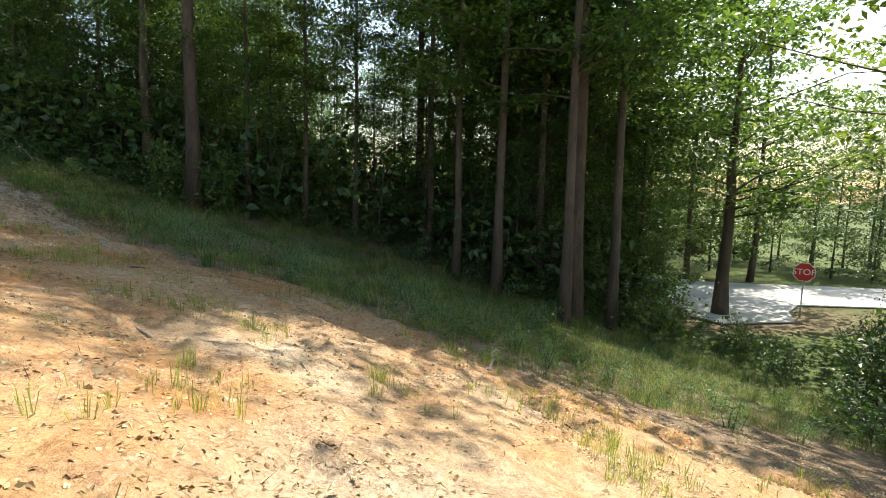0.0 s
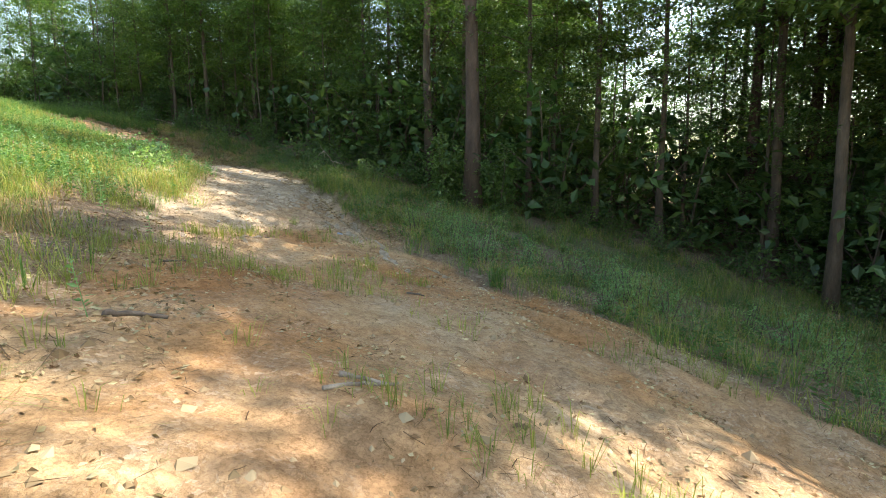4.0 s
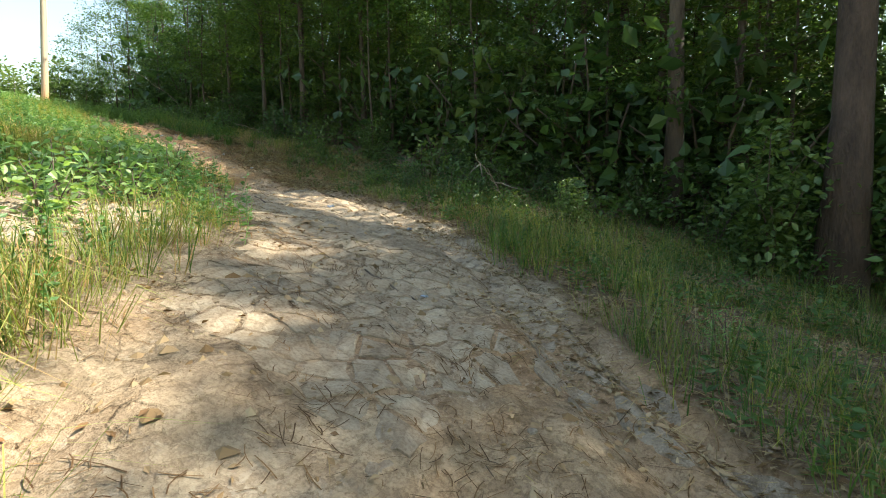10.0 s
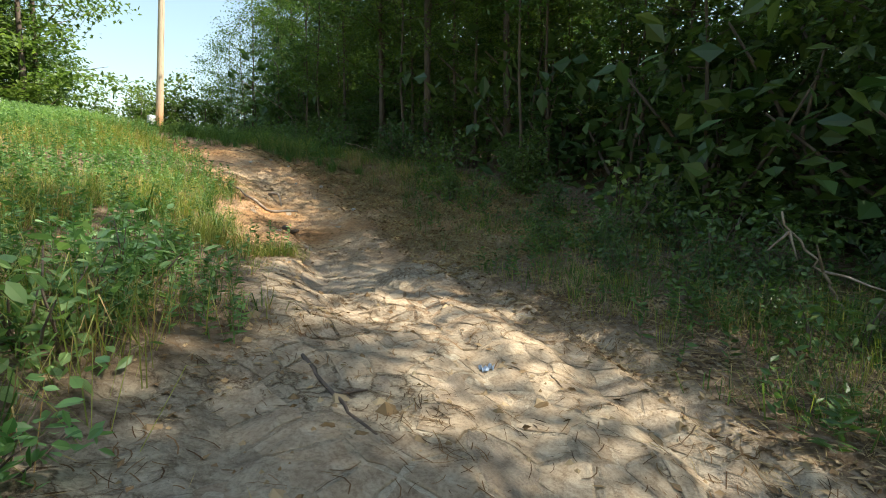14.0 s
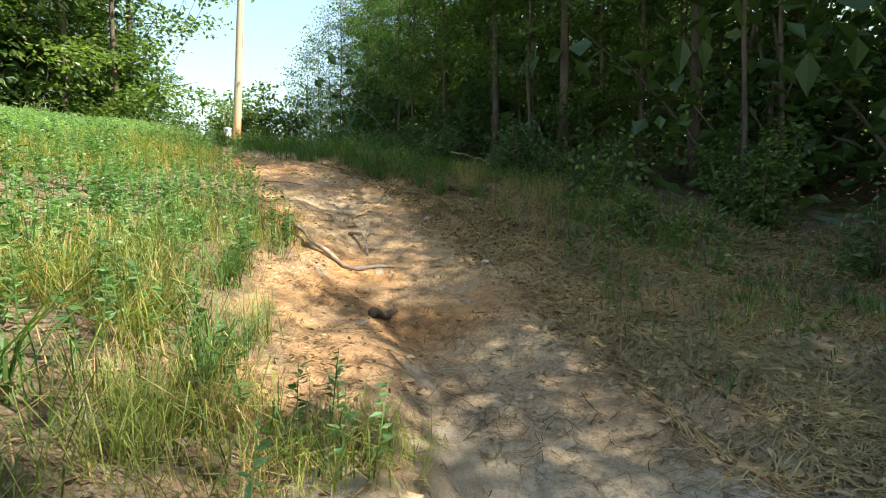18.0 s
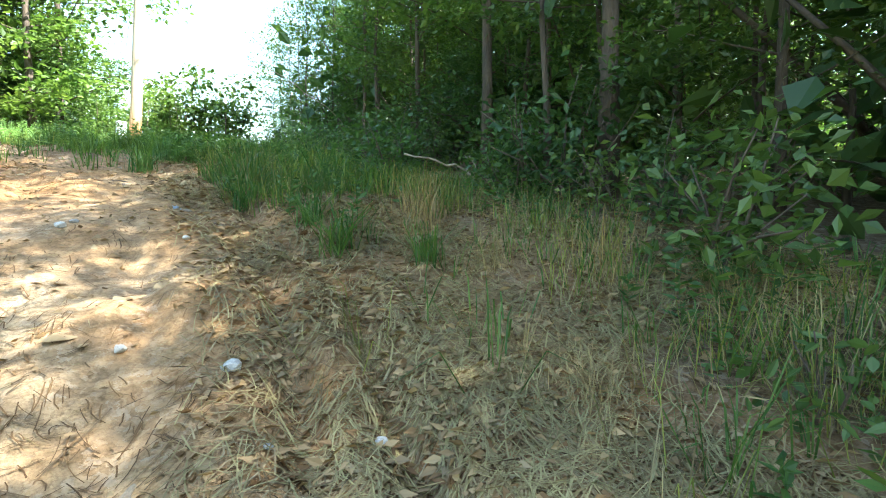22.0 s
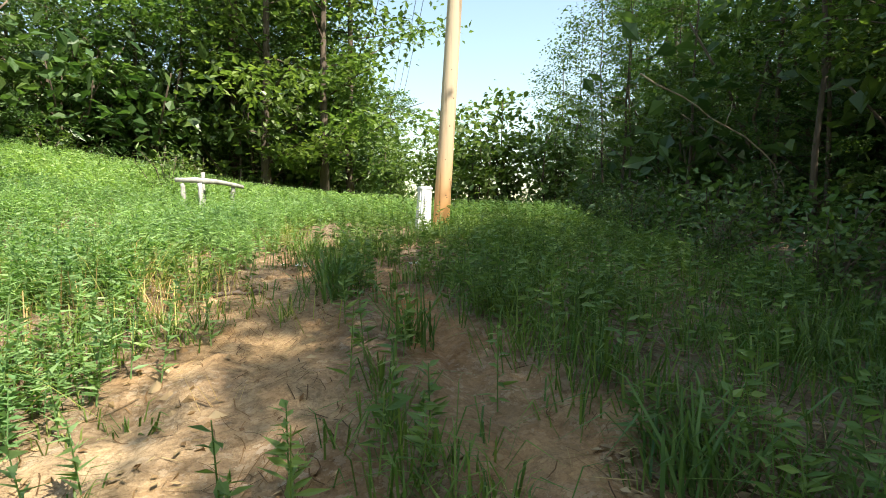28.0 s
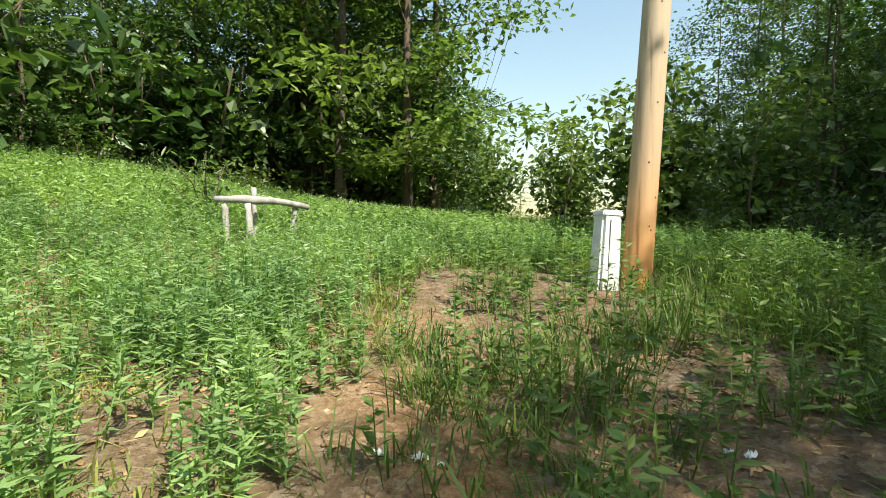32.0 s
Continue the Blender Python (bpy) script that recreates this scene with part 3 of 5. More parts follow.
def put(proto, x, y, scale=1.0, turn=0.0, sink=0.0, flat=1.0, first=[]):
    m = Matrix.LocRotScale((x, y, gz(x, y) - sink), Euler((0, 0, turn)), (scale, scale, scale * flat))
    if proto.name not in first:
        first.append(proto.name)
        proto.matrix_basis = m
        return proto
    return copy_thing(proto, m)


def along_line(line, step, offset, jitter, r):
    """Points about evenly spaced beside a line; a positive offset lies to the right of its direction."""
    seg = np.diff(line, axis=0)
    ln = np.hypot(*seg.T)
    total, out = ln.sum(), []
    for s in np.arange(step * 0.5, total, step):
        s = min(total - 0.01, max(0, s + r.normal() * jitter))
        k = int(np.searchsorted(np.cumsum(ln), s))
        t = (s - (np.cumsum(ln)[k] - ln[k])) / ln[k]
        p = line[k] + t * seg[k]
        nrm = np.array([seg[k][1], -seg[k][0]]) / ln[k]
        out.append(p + nrm * (offset + r.normal() * jitter))
    return out


BROAD = "leafy broadleaf tree at the edge of the woods"
trees_edge = [
    make_tree("broadleaf_tree", 11, 13.5, 0.12, 0.05, 2.9, 8800, 0.150, LEAF, BARK, BROAD, limbs=26),
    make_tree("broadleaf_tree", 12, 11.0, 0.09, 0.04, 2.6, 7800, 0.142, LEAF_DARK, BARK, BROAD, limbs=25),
    make_tree("broadleaf_tree", 13, 8.5, 0.07, 0.04, 2.2, 6200, 0.135, LEAF_LIGHT, BARK, BROAD, limbs=24),
]
trees_lit = [
    make_tree("broadleaf_tree", 14, 14.0, 0.13, 0.04, 3.1, 7600, 0.215, LEAF_LIGHT, BARK, BROAD, limbs=26),
    make_tree("broadleaf_tree", 15, 10.5, 0.09, 0.04, 2.7, 6400, 0.205, LEAF, BARK, BROAD, limbs=25),
]
trees_deep = [
    make_tree("woodland_tree", 21, 16.0, 0.12, 0.06, 3.0, 6000, 0.24, LEAF, BARK, "tall woodland tree with a slender trunk", limbs=34, far=True),
    make_tree("woodland_tree", 22, 13.0, 0.08, 0.07, 2.6, 5600, 0.24, LEAF_LIGHT, BARK, "slender woodland tree inside the woods", limbs=30, far=True),
]
fork = make_tree("dark_trunk_tree", 37, 20.0, 0.20, 0.62, 1.7, 1100, 0.20, LEAF_DARK, BARK, "tall dark-trunked tree rising out of the woods", limbs=30)
pine = make_tree("pine_tree", 31, 21.0, 0.28, 0.58, 2.3, 6000, 0.34, NEEDLE, PINE_BARK, "tall pine with reddish-brown bark", "pine", limbs=40, needles=True)
sapling = make_tree("sapling", 41, 8.0, 0.04, 0.22, 1.3, 2000, 0.11, LEAF, BARK, "thin bare-stemmed sapling inside the woods", "sapling", limbs=20, lean=0.05)

rt = np.random.default_rng(3)
# the edge of the woods along the right of the track lies on the far side of EDGE, whose direction runs downhill
for k, p in enumerate(along_line(EDGE, 2.0, -2.0, 0.4, rt)):
    if p[1] < -48.0:
        continue
    back = 0.9 * np.clip((p[1] + 16) / 6, 0, 1) + 1.8 * np.clip((p[1] + 4) / 4, 0, 1)
    size = rt.uniform(0.75, 1.05) * float(np.interp(p[1], [-40, -34, -30, -24, -20, -17, -13, -4, 0], [1.2, 1.15, 1.05, 0.88, 1.0, 1.1, 1.2, 1.1, 0.8]))
    turn = rt.uniform(0, 6.3)
    if not (k % 9 == 4 and -33 < p[1] < -19) and not -20.5 < p[1] < -15.5:
        put(trees_edge[(k * 2) % 3 if not -14 < p[1] < -2 else (0, 1)[k % 2]], p[0] + back, p[1], size, turn)
for k, p in enumerate(along_line(EDGE, 2.5, -4.4, 0.7, rt)):
    if k % 2 and p[1] > -19:
        continue
    tall = float(np.interp(p[1], [-40, -34, -24, -20, -16, 0], [1.35, 1.25, 1.25, 1.05, 0.85, 0.75]))
    put(trees_deep[k % 2], p[0] + 2.4 * np.clip((p[1] + 16) / 10, 0, 1), p[1], rt.uniform(0.7, 0.95) * tall, rt.uniform(0, 6.3))
for k, p in enumerate(along_line(EDGE, 3.8, -9.0, 1.0, rt)):
    tall = 1.0 + 0.3 * np.clip((-34 - p[1]) / 4, 0, 1)
    put(trees_deep[(k + 1) % 2], p[0], p[1], rt.uniform(0.8, 1.0) * tall, rt.uniform(0, 6.3))
# dark leaf colour carries part of the shade inside the woods
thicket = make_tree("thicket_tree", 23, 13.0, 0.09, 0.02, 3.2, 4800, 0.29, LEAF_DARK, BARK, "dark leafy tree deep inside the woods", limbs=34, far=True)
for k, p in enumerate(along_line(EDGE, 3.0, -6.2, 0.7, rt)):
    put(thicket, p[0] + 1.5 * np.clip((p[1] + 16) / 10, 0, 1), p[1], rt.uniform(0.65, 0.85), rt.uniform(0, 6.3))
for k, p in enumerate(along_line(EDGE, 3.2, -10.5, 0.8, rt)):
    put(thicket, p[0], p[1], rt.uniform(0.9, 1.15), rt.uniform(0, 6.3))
for off in (-5.0, -8.5):
    for k, p in enumerate(along_line(LEFT, 2.7, off, 0.8, rt)):
        put(thicket, p[0], p[1], rt.uniform(0.9, 1.25), rt.uniform(0, 6.3))
for k, p in enumerate(along_line(EDGE, 2.5, -24.0, 1.0, rt)):
    if p[1] > -45:
        put(thicket, p[0], p[1], rt.uniform(1.3, 1.7) * (1.0 if p[1] > -30 else 0.8), rt.uniform(0, 6.3))
for k, p in enumerate(along_line(EDGE, 2.7, -17.0, 1.0, rt)):
    if p[1] > -42:
        put(thicket, p[0], p[1], rt.uniform(0.95, 1.35), rt.uniform(0, 6.3))
for k, p in enumerate(along_line(np.array([(70, -46), (48, -52), (26, -57), (15, -61), (10, -72), (8, -90), (-20, -98)], float), 3.4, 0.0, 1.2, rt)):
    put(thicket, p[0], p[1], rt.uniform(1.0, 1.5), rt.uniform(0, 6.3))
for k, p in enumerate(along_line(EDGE, 5.0, -13.0, 1.3, rt)):
    put(trees_deep[k % 2], p[0], p[1], rt.uniform(0.9, 1.2), rt.uniform(0, 6.3))
for k, p in enumerate(along_line(EDGE, 1.9, -3.0, 1.0, rt)):
    put(sapling, p[0], p[1], rt.uniform(0.7, 1.25), rt.uniform(0, 6.3))
# slender dark stems where the woods stand open at the foot
stem = make_tree("slender_tree", 42, 12.0, 0.05, 0.34, 1.9, 2600, 0.14, LEAF, BARK, "slender dark-stemmed tree at the open edge of the woods", limbs=22, lean=0.03)
for k, p in enumerate(along_line(EDGE[5:8], 0.55, -3.6, 1.0, rt)):
    put(stem, p[0], p[1], rt.uniform(0.75, 1.2), rt.uniform(0, 6.3))
# marked trunks
put(pine, -0.9, -29.4, 1.05, 0.4)
put(pine, -4.4, -43.8, 1.2, 2.0)
put(fork, 1.8, -26.7, 1.0, 0.6)
put(pine, 6.5, -24.5, 0.7, 4.0)
roadside = make_tree("roadside_tree", 33, 12.0, 0.26, 0.30, 4.2, 7500, 0.24, LEAF_LIGHT, BARK, "dark-trunked tree with a light green crown by the road", limbs=34, lean=0.03)
for x, y, q in ((5.5, -46.0, 1.3), (7.5, -47.0, 1.35), (8.5, -44.6, 1.25), (9.6, -46.2, 1.35), (6.8, -43.6, 1.2), (4.0, -47.6, 1.15), (6.0, -44.8, 1.6), (8.2, -48.0, 1.55), (10.5, -45.0, 1.6)):
    put(trees_deep[int(x) % 2], x, y, q, x * 3)
for x, y, q in ((2.0, -48.8, 1.2), (3.8, -48.9, 1.25), (0.9, -47.9, 1.0)):
    put(trees_edge[0], x, y, q, x * 4)
put(trees_edge[1], -6.7, -55.4, 0.8, 1.1)
put(trees_edge[1], -7.8, -57.2, 0.95, 2.1)
put(trees_edge[2], -0.6, -49.6, 0.8, 0.4)
put(roadside, 0.2, -53.4, 1.3, 0.7)
put(roadside, -7.2, -57.5, 1.25, 2.7)
put(trees_lit[1], -11.5, -52.5, 0.9, 0.2)
put(trees_lit[0], 4.5, -51.0, 0.8, 1.2)
for x, y, q in ((2.8, -49.4, 1.1), (0.6, -49.2, 1.0), (5.2, -48.8, 1.15), (10.4, -58.4, 1.5), (12.6, -57.6, 1.5), (9.4, -62.5, 1.6), (15.0, -57.4, 1.5), (18.0, -56.0, 1.5)):
    put(trees_lit[0], x, y, q / trees_lit[0].scale[0], x * 4)
put(trees_lit[0], -14.5, -50.5, 0.8, 3.2)
# added pines whose crowns, mostly above view, lay shade across the lower track
tall_pine = make_tree("tall_pine", 35, 30.0, 0.24, 0.40, 3.4, 9000, 0.50, NEEDLE, PINE_BARK, "very tall pine with a bare dark trunk, added to cast shade", "pine", limbs=46, needles=True)
for x, y, q in ((3.2, -38.6, 0.9), (3.6, -40.6, 1.05), (2.2, -42.4, 0.95), (5.6, -41.6, 1.1)):
    put(tall_pine, x, y, q, x * 5)
for k in range(10):
    a = radians(-119.5 - 2.4 * k)
    put(trees_deep[k % 2], -23 - math.sin(a) * (53 + k % 3 * 3), -36 + math.cos(a) * (53 + k % 3 * 3), rt.uniform(1.1, 1.35), k * 1.3)
# tall crowns added to shade the lower track, and the high woods behind
canopy = make_tree("canopy_tree", 36, 22.0, 0.17, 0.30, 4.0, 12000, 0.21, LEAF, BARK, "tall woodland tree with a high dense crown", limbs=38)
for k, p in enumerate(along_line(EDGE[6:], 3.0, -2.4, 0.7, rt)):
    if p[1] < -38.0:
        put(canopy, p[0], p[1], rt.uniform(0.80, 0.98) + 0.2 * (p[1] < -33), rt.uniform(0, 6.3))
# single crowns added sunward of stretches meant to lie in shade
for x, y, q in ((4.6, -9.8, 0.55), (4.4, -12.4, 0.68), (4.9, -15.2, 0.66), (-5.6, -43.0, 1.1), (-3.1, -41.2, 1.12), (-1.8, -39.8, 0.95), (-3.9, -45.6, 1.15), (1.2, -31.0, 0.72), (1.5, -33.4, 0.74), (1.6, -35.6, 0.72)):
    put(canopy, x, y, q, x * 3)
for k, p in enumerate(along_line(EDGE, 4.6, -9.5, 1.0, rt)):
    put(canopy, p[0], p[1], rt.uniform(0.8, 1.0), rt.uniform(0, 6.3))
# taller trees added only to shade the track
for x, y, q in ((3.4, -24.2, 0.98), (4.2, -26.0, 1.08), (3.9, -22.6, 0.92), (3.0, -27.8, 1.05), (6.6, -7.4, 0.95)):
    put(trees_edge[0], x, y, q / trees_edge[0].scale[0], x * 6)
# left woods; shade at the far left is put into darker-leaved trees
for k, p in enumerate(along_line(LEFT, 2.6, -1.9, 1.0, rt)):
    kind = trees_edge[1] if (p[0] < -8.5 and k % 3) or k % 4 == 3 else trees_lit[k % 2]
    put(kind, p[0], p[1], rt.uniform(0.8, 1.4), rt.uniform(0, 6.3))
for k, p in enumerate(along_line(LEFT, 2.8, -4.5, 0.8, rt)):
    put(trees_deep[k % 2], p[0], p[1], rt.uniform(0.95, 1.2), rt.uniform(0, 6.3))
for k, p in enumerate(along_line(LEFT, 5.0, -9.0, 1.2, rt)):
    put(trees_deep[k % 2], p[0], p[1], rt.uniform(1.0, 1.3), rt.uniform(0, 6.3))
put(pine, -6.8, 14.0, 1.0, 3.0)
for x, y, q in ((-3.0, 13.6, 1.5), (-1.9, 16.8, 1.6), (-5.2, 12.4, 1.45)):
    put(trees_lit[0], x, y, q / trees_lit[0].scale[0], x * 4)
put(pine, -5.5, 20.0, 1.1, 5.0)
# across the road and up the cutting
for k in range(26):
    put(trees_deep[k % 2], -14 + 3.4 * k, -90 + 1.7 * k + rt.normal() * 2.5, rt.uniform(0.9, 1.3), rt.uniform(0, 6.3))
for k in range(8):
    put(trees_deep[k % 2], -12 + 5 * k + rt.normal(), 48 + rt.normal() * 4, rt.uniform(0.5, 0.8), rt.uniform(0, 6.3))


# ---- utility pole, pedestal, posts ----
def pole_material():
    """Weathered pale wood that is stained orange towards the foot, with long checks."""
    m, n, l, b = material("pole_wood", 0.8)
    grain = noise_tex(n, l, 14.0, 5, stretch=(1, 1, 0.05))
    tc = n.new("ShaderNodeTexCoord")
    sep = n.new("ShaderNodeSeparateXYZ")
    l.new(tc.outputs["Object"], sep.inputs[0])
    add = n.new("ShaderNodeMath")
    add.operation = "MULTIPLY_ADD"
    add.inputs[1].default_value = 0.9
    l.new(grain.outputs["Fac"], add.inputs[0])
    l.new(sep.outputs["Z"], add.inputs[2])
    st = ramp(n, [(0.0, (0.500, 0.215, 0.055)), (0.30, (0.520, 0.270, 0.100)), (0.62, (0.480, 0.335, 0.210)), (1.0, (0.470, 0.370, 0.260))])
    sc = n.new("ShaderNodeMath")
    sc.operation = "MULTIPLY"
    sc.inputs[1].default_value = 0.33
    l.new(add.outputs[0], sc.inputs[0])
    l.new(sc.outputs[0], st.inputs["Fac"])
    rg = ramp(n, [(0.30, (0.50, 0.45, 0.42)), (0.45, (1, 1, 1)), (0.75, (1.12, 1.12, 1.10))])
    l.new(grain.outputs["Fac"], rg.inputs["Fac"])
    l.new(mix_color(n, l, 1.0, st.outputs["Color"], rg.outputs["Color"], "MULTIPLY"), b.inputs["Base Color"])
    bump(n, l, b, grain.outputs["Fac"], 0.5, 0.01)
    return m


POLE_WOOD = pole_material()
METAL_PALE = simple("painted_metal", [(0.3, (0.62, 0.63, 0.62)), (0.7, (0.78, 0.79, 0.78))], 6.0, 0.45, 0.1, 0.002)
GREY_WOOD = simple("grey_wood", [(0.3, (0.220, 0.210, 0.195)), (0.7, (0.430, 0.415, 0.385))], 9.0, 0.85, 0.6, 0.006, (1, 1, 0.15))
WIRE, wn_, wl_, wb_ = material("cable", 0.6)
wb_.inputs["Base Color"].default_value = (0.03, 0.03, 0.035, 1)


def build_pole():
    base = new("utility_pole")
    base.matrix_basis = Matrix.Translation((0.14, 0, gz(0.14, 0)))
    lean = np.array([0.055, 0.0, 1.0])
    hs = np.array([-0.4, 0.0, 0.5, 1.0, 2, 3, 5, 7, 9, 11.0])
    v, f = tube(lean * hs[:, None], 0.152 - 0.0045 * hs, 24)
    part_np("shaft", v, f, POLE_WOOD, base, smooth=True)
    knots = [(0.25, -2.2), (0.62, -1.2), (0.66, -1.35), (0.95, -1.0), (1.3, -1.7), (1.9, -1.4), (2.4, -1.1), (2.9, -1.6)]
    for h, a in knots:
        c = lean * h + np.array([math.cos(a), math.sin(a), 0]) * (0.150 - 0.0045 * h)
        v, f = tube(np.array([c - 0.01 * np.array([math.cos(a), math.sin(a), 0]), c + 0.004 * np.array([math.cos(a), math.sin(a), 0])]), [0.014, 0.010], 8)
        part_np("knot", v, f, TWIG, base)
    return tagged(base, "leaning round wooden utility pole in tall grass", "utility pole")


build_pole()


def build_cable(name, a, b, sag, r):
    t = np.linspace(0, 1, 15)
    p = np.outer(1 - t, a) + np.outer(t, b)
    p[:, 2] -= sag * 4 * t * (1 - t)
    v, f = tube(p, np.full(15, r), 5)
    ob = part_np(name, v, f, WIRE, None, smooth=True)
    return tagged(ob, "thin dark overhead cable running up the cutting", "cable", "overhead cables")


ztop = gz(0, 0)
for dx, h0, h1 in ((0.75, 8.8, 9.5), (0.62, 9.6, 10.0), (0.42, 10.4, 10.5)):
    build_cable("overhead_cable", (dx - 0.05, 0.1, ztop + h0), (dx * 2.2 + 0.3, 46, gz(1, 46) + h1), 0.6, 0.012)


def build_pedestal():
    base = new("utility_pedestal")
    base.matrix_basis = pose(-0.19, 0.02, gz(-0.19, 0.02) + 0.05, 0, 3.0, 12)
    bm = bmesh.new()
    bmesh.ops.create_cube(bm, size=1)
    for q in bm.verts:
        w = 0.125 if q.co.z < 0 else 0.108
        q.co = (q.co.x * 2 * w, q.co.y * 2 * w, -0.2 if q.co.z < 0 else 0.70)
    bmesh.ops.bevel(bm, geom=[e for e in bm.edges if abs(e.verts[0].co.z - e.verts[1].co.z) > 0.3], offset=0.03, segments=3, affect="EDGES")
    part("housing", bm, METAL_PALE, base)
    bm = bmesh.new()
    bmesh.ops.create_cube(bm, size=1)
    for q in bm.verts:
        q.co = (q.co.x * 0.236, q.co.y * 0.236, 0.695 if q.co.z < 0 else 0.76)
        if q.co.z > 0.72:
            q.co.x *= 0.92
            q.co.y *= 0.92
    bmesh.ops.bevel(bm, geom=list(bm.edges), offset=0.015, segments=2, affect="EDGES")
    part("cap", bm, METAL_PALE, base)
    bm = bmesh.new()
    bmesh.ops.create_cube(bm, size=1)
    bmesh.ops.scale(bm, vec=(0.006, 0.006, 0.52), verts=bm.verts)
    bmesh.ops.translate(bm, vec=(-0.03, -0.118, 0.40), verts=bm.verts)
    part("seam", bm, WIRE, base)
    bm = bmesh.new()
    bmesh.ops.create_cube(bm, size=1)
    bmesh.ops.scale(bm, vec=(0.022, 0.012, 0.03), verts=bm.verts)
    bmesh.ops.translate(bm, vec=(-0.02, -0.122, 0.2), verts=bm.verts)
    part("latch", bm, WIRE, base)
    return tagged(base, "tapered pale grey utility pedestal beside the pole", "utility box")


build_pedestal()


def log_part(name, pts, radii, mat, parent, seed, sides=9, label=""):
    r = np.random.default_rng(seed)
    pts = np.asarray(pts, float)
    t = np.linspace(0, 1, 9)
    k = np.linspace(0, 1, len(pts))
    p = np.column_stack([np.interp(t, k, pts[:, a]) for a in range(3)]) + r.normal(size=(9, 3)) * radii[0] * 0.12
    rad = np.interp(t, np.linspace(0, 1, len(radii)), radii)[:, None] * (1 + 0.12 * r.normal(size=(9, sides)))
    v, f = tube(p, rad, sides)
    return part_np(name, v, f, mat, parent, label, smooth=True)


def build_frame():
    base = new("log_frame")
    bx, by = -4.75, 2.65
    z0 = gz(bx, by)
    base.matrix_basis = Matrix.LocRotScale((bx, by, z0 + 0.08), None, (0.82, 0.82, 0.92))
    log_part("post", [(-0.42, -0.2, -0.2), (-0.45, -0.2, 0.62)], [0.065, 0.055], GREY_WOOD, base, 1)
    log_part("post", [(0.06, -0.30, -0.2), (0.0, -0.30, 0.60)], [0.072, 0.058], GREY_WOOD, base, 2)
    log_part("post", [(0.55, 0.62, -0.2), (0.60, 0.62, 0.62)], [0.065, 0.055], GREY_WOOD, base, 3)
    log_part("post", [(-0.06, 0.25, -0.2), (-0.08, 0.22, 0.92)], [0.055, 0.05], GREY_WOOD, base, 4)
    log_part("crossbar", [(-0.62, -0.26, 0.69), (0.0, -0.16, 0.70), (0.45, 0.42, 0.69), (0.85, 0.72, 0.62)], [0.055, 0.068, 0.06, 0.05], GREY_WOOD, base, 5)
    return tagged(base, "low grey frame of rough logs standing in weeds", "log frame")


build_frame()


def build_stake(x, y, h):
    base = new("wooden_stake")
    base.matrix_basis = pose(x, y, gz(x, y), 0, 0, 20)
    bm = bmesh.new()
    bmesh.ops.create_cube(bm, size=1)
    for q in bm.verts:
        q.co = (q.co.x * 0.08, q.co.y * 0.05, -0.2 if q.co.z < 0 else h)
    bmesh.ops.bevel(bm, geom=list(bm.edges), offset=0.006, segments=1, affect="EDGES")
    part("board", bm, GREY_WOOD, base)
    return tagged(base, "short pale wooden stake standing in weeds", "stake", "wooden stakes")


build_stake(-4.32, 8.9, 0.66)
build_stake(-3.88, 8.93, 0.62)


# ---- stop sign ----
def build_stop_sign():
    RED, n, l, b = material("sign_red", 0.4)
    b.inputs["Base Color"].default_value = (0.55, 0.03, 0.03, 1)
    WHITE, n, l, b = material("sign_white", 0.4)
    b.inputs["Base Color"].default_value = (0.8, 0.8, 0.78, 1)
    STEEL = simple("sign_post_steel", [(0.3, (0.25, 0.26, 0.25)), (0.7, (0.40, 0.41, 0.40))], 20.0, 0.5, 0.2, 0.002, None, 0.6)
    base = new("stop_sign")
    x, y = -0.35, -57.3
    z = gz(x, y)
    face = math.degrees(math.atan2(-36.1 - y, -23.0 - x)) + 90
    base.matrix_basis = pose(x, y, z, 0, 0, face)
    bm = bmesh.new()
    bmesh.ops.create_cube(bm, size=1)
    bmesh.ops.scale(bm, vec=(0.06, 0.04, 2.5), verts=bm.verts)
    bmesh.ops.translate(bm, vec=(0, 0.03, 1.05), verts=bm.verts)
    part("post", bm, STEEL, base)

    def octagon(rad, thick, y0):
        bm = bmesh.new()
        ring = [(rad * math.cos(math.pi / 8 + k * math.pi / 4), rad * math.sin(math.pi / 8 + k * math.pi / 4)) for k in range(8)]
        f = bm.faces.new([bm.verts.new((a, y0, c + 2.25)) for a, c in ring])
        r = bmesh.ops.extrude_face_region(bm, geom=[f])
        bmesh.ops.translate(bm, verts=[e for e in r["geom"] if isinstance(e, bmesh.types.BMVert)], vec=(0, thick, 0))
        bmesh.ops.recalc_face_normals(bm, faces=bm.faces)
        return bm

    plate = part("plate", octagon(0.49, 0.004, 0.0), WHITE, base, "white-bordered octagonal plate")
    part("red_field", octagon(0.455, 0.003, -0.004), RED, plate, "red octagon")
    cu = bpy.data.curves.new("lettering", "FONT")
    cu.body, cu.size, cu.align_x, cu.align_y, cu.extrude = "STOP", 0.40, "CENTER", "CENTER", 0.001
    tmp = bpy.data.objects.new("tmp", cu)
    scene.collection.objects.link(tmp)
    me = bpy.data.meshes.new_from_object(tmp.evaluated_get(bpy.context.evaluated_depsgraph_get()))
    bpy.data.objects.remove(tmp)
    me.materials.clear()
    me.materials.append(WHITE)
    me.transform(Matrix.Translation((0, -0.008, 2.25)) @ Euler((radians(90), 0, 0)).to_matrix().to_4x4())
    word = new("lettering", me)
    word.parent = plate
    return tagged(base, "red and white stop sign on a thin metal post", "stop sign")


build_stop_sign()


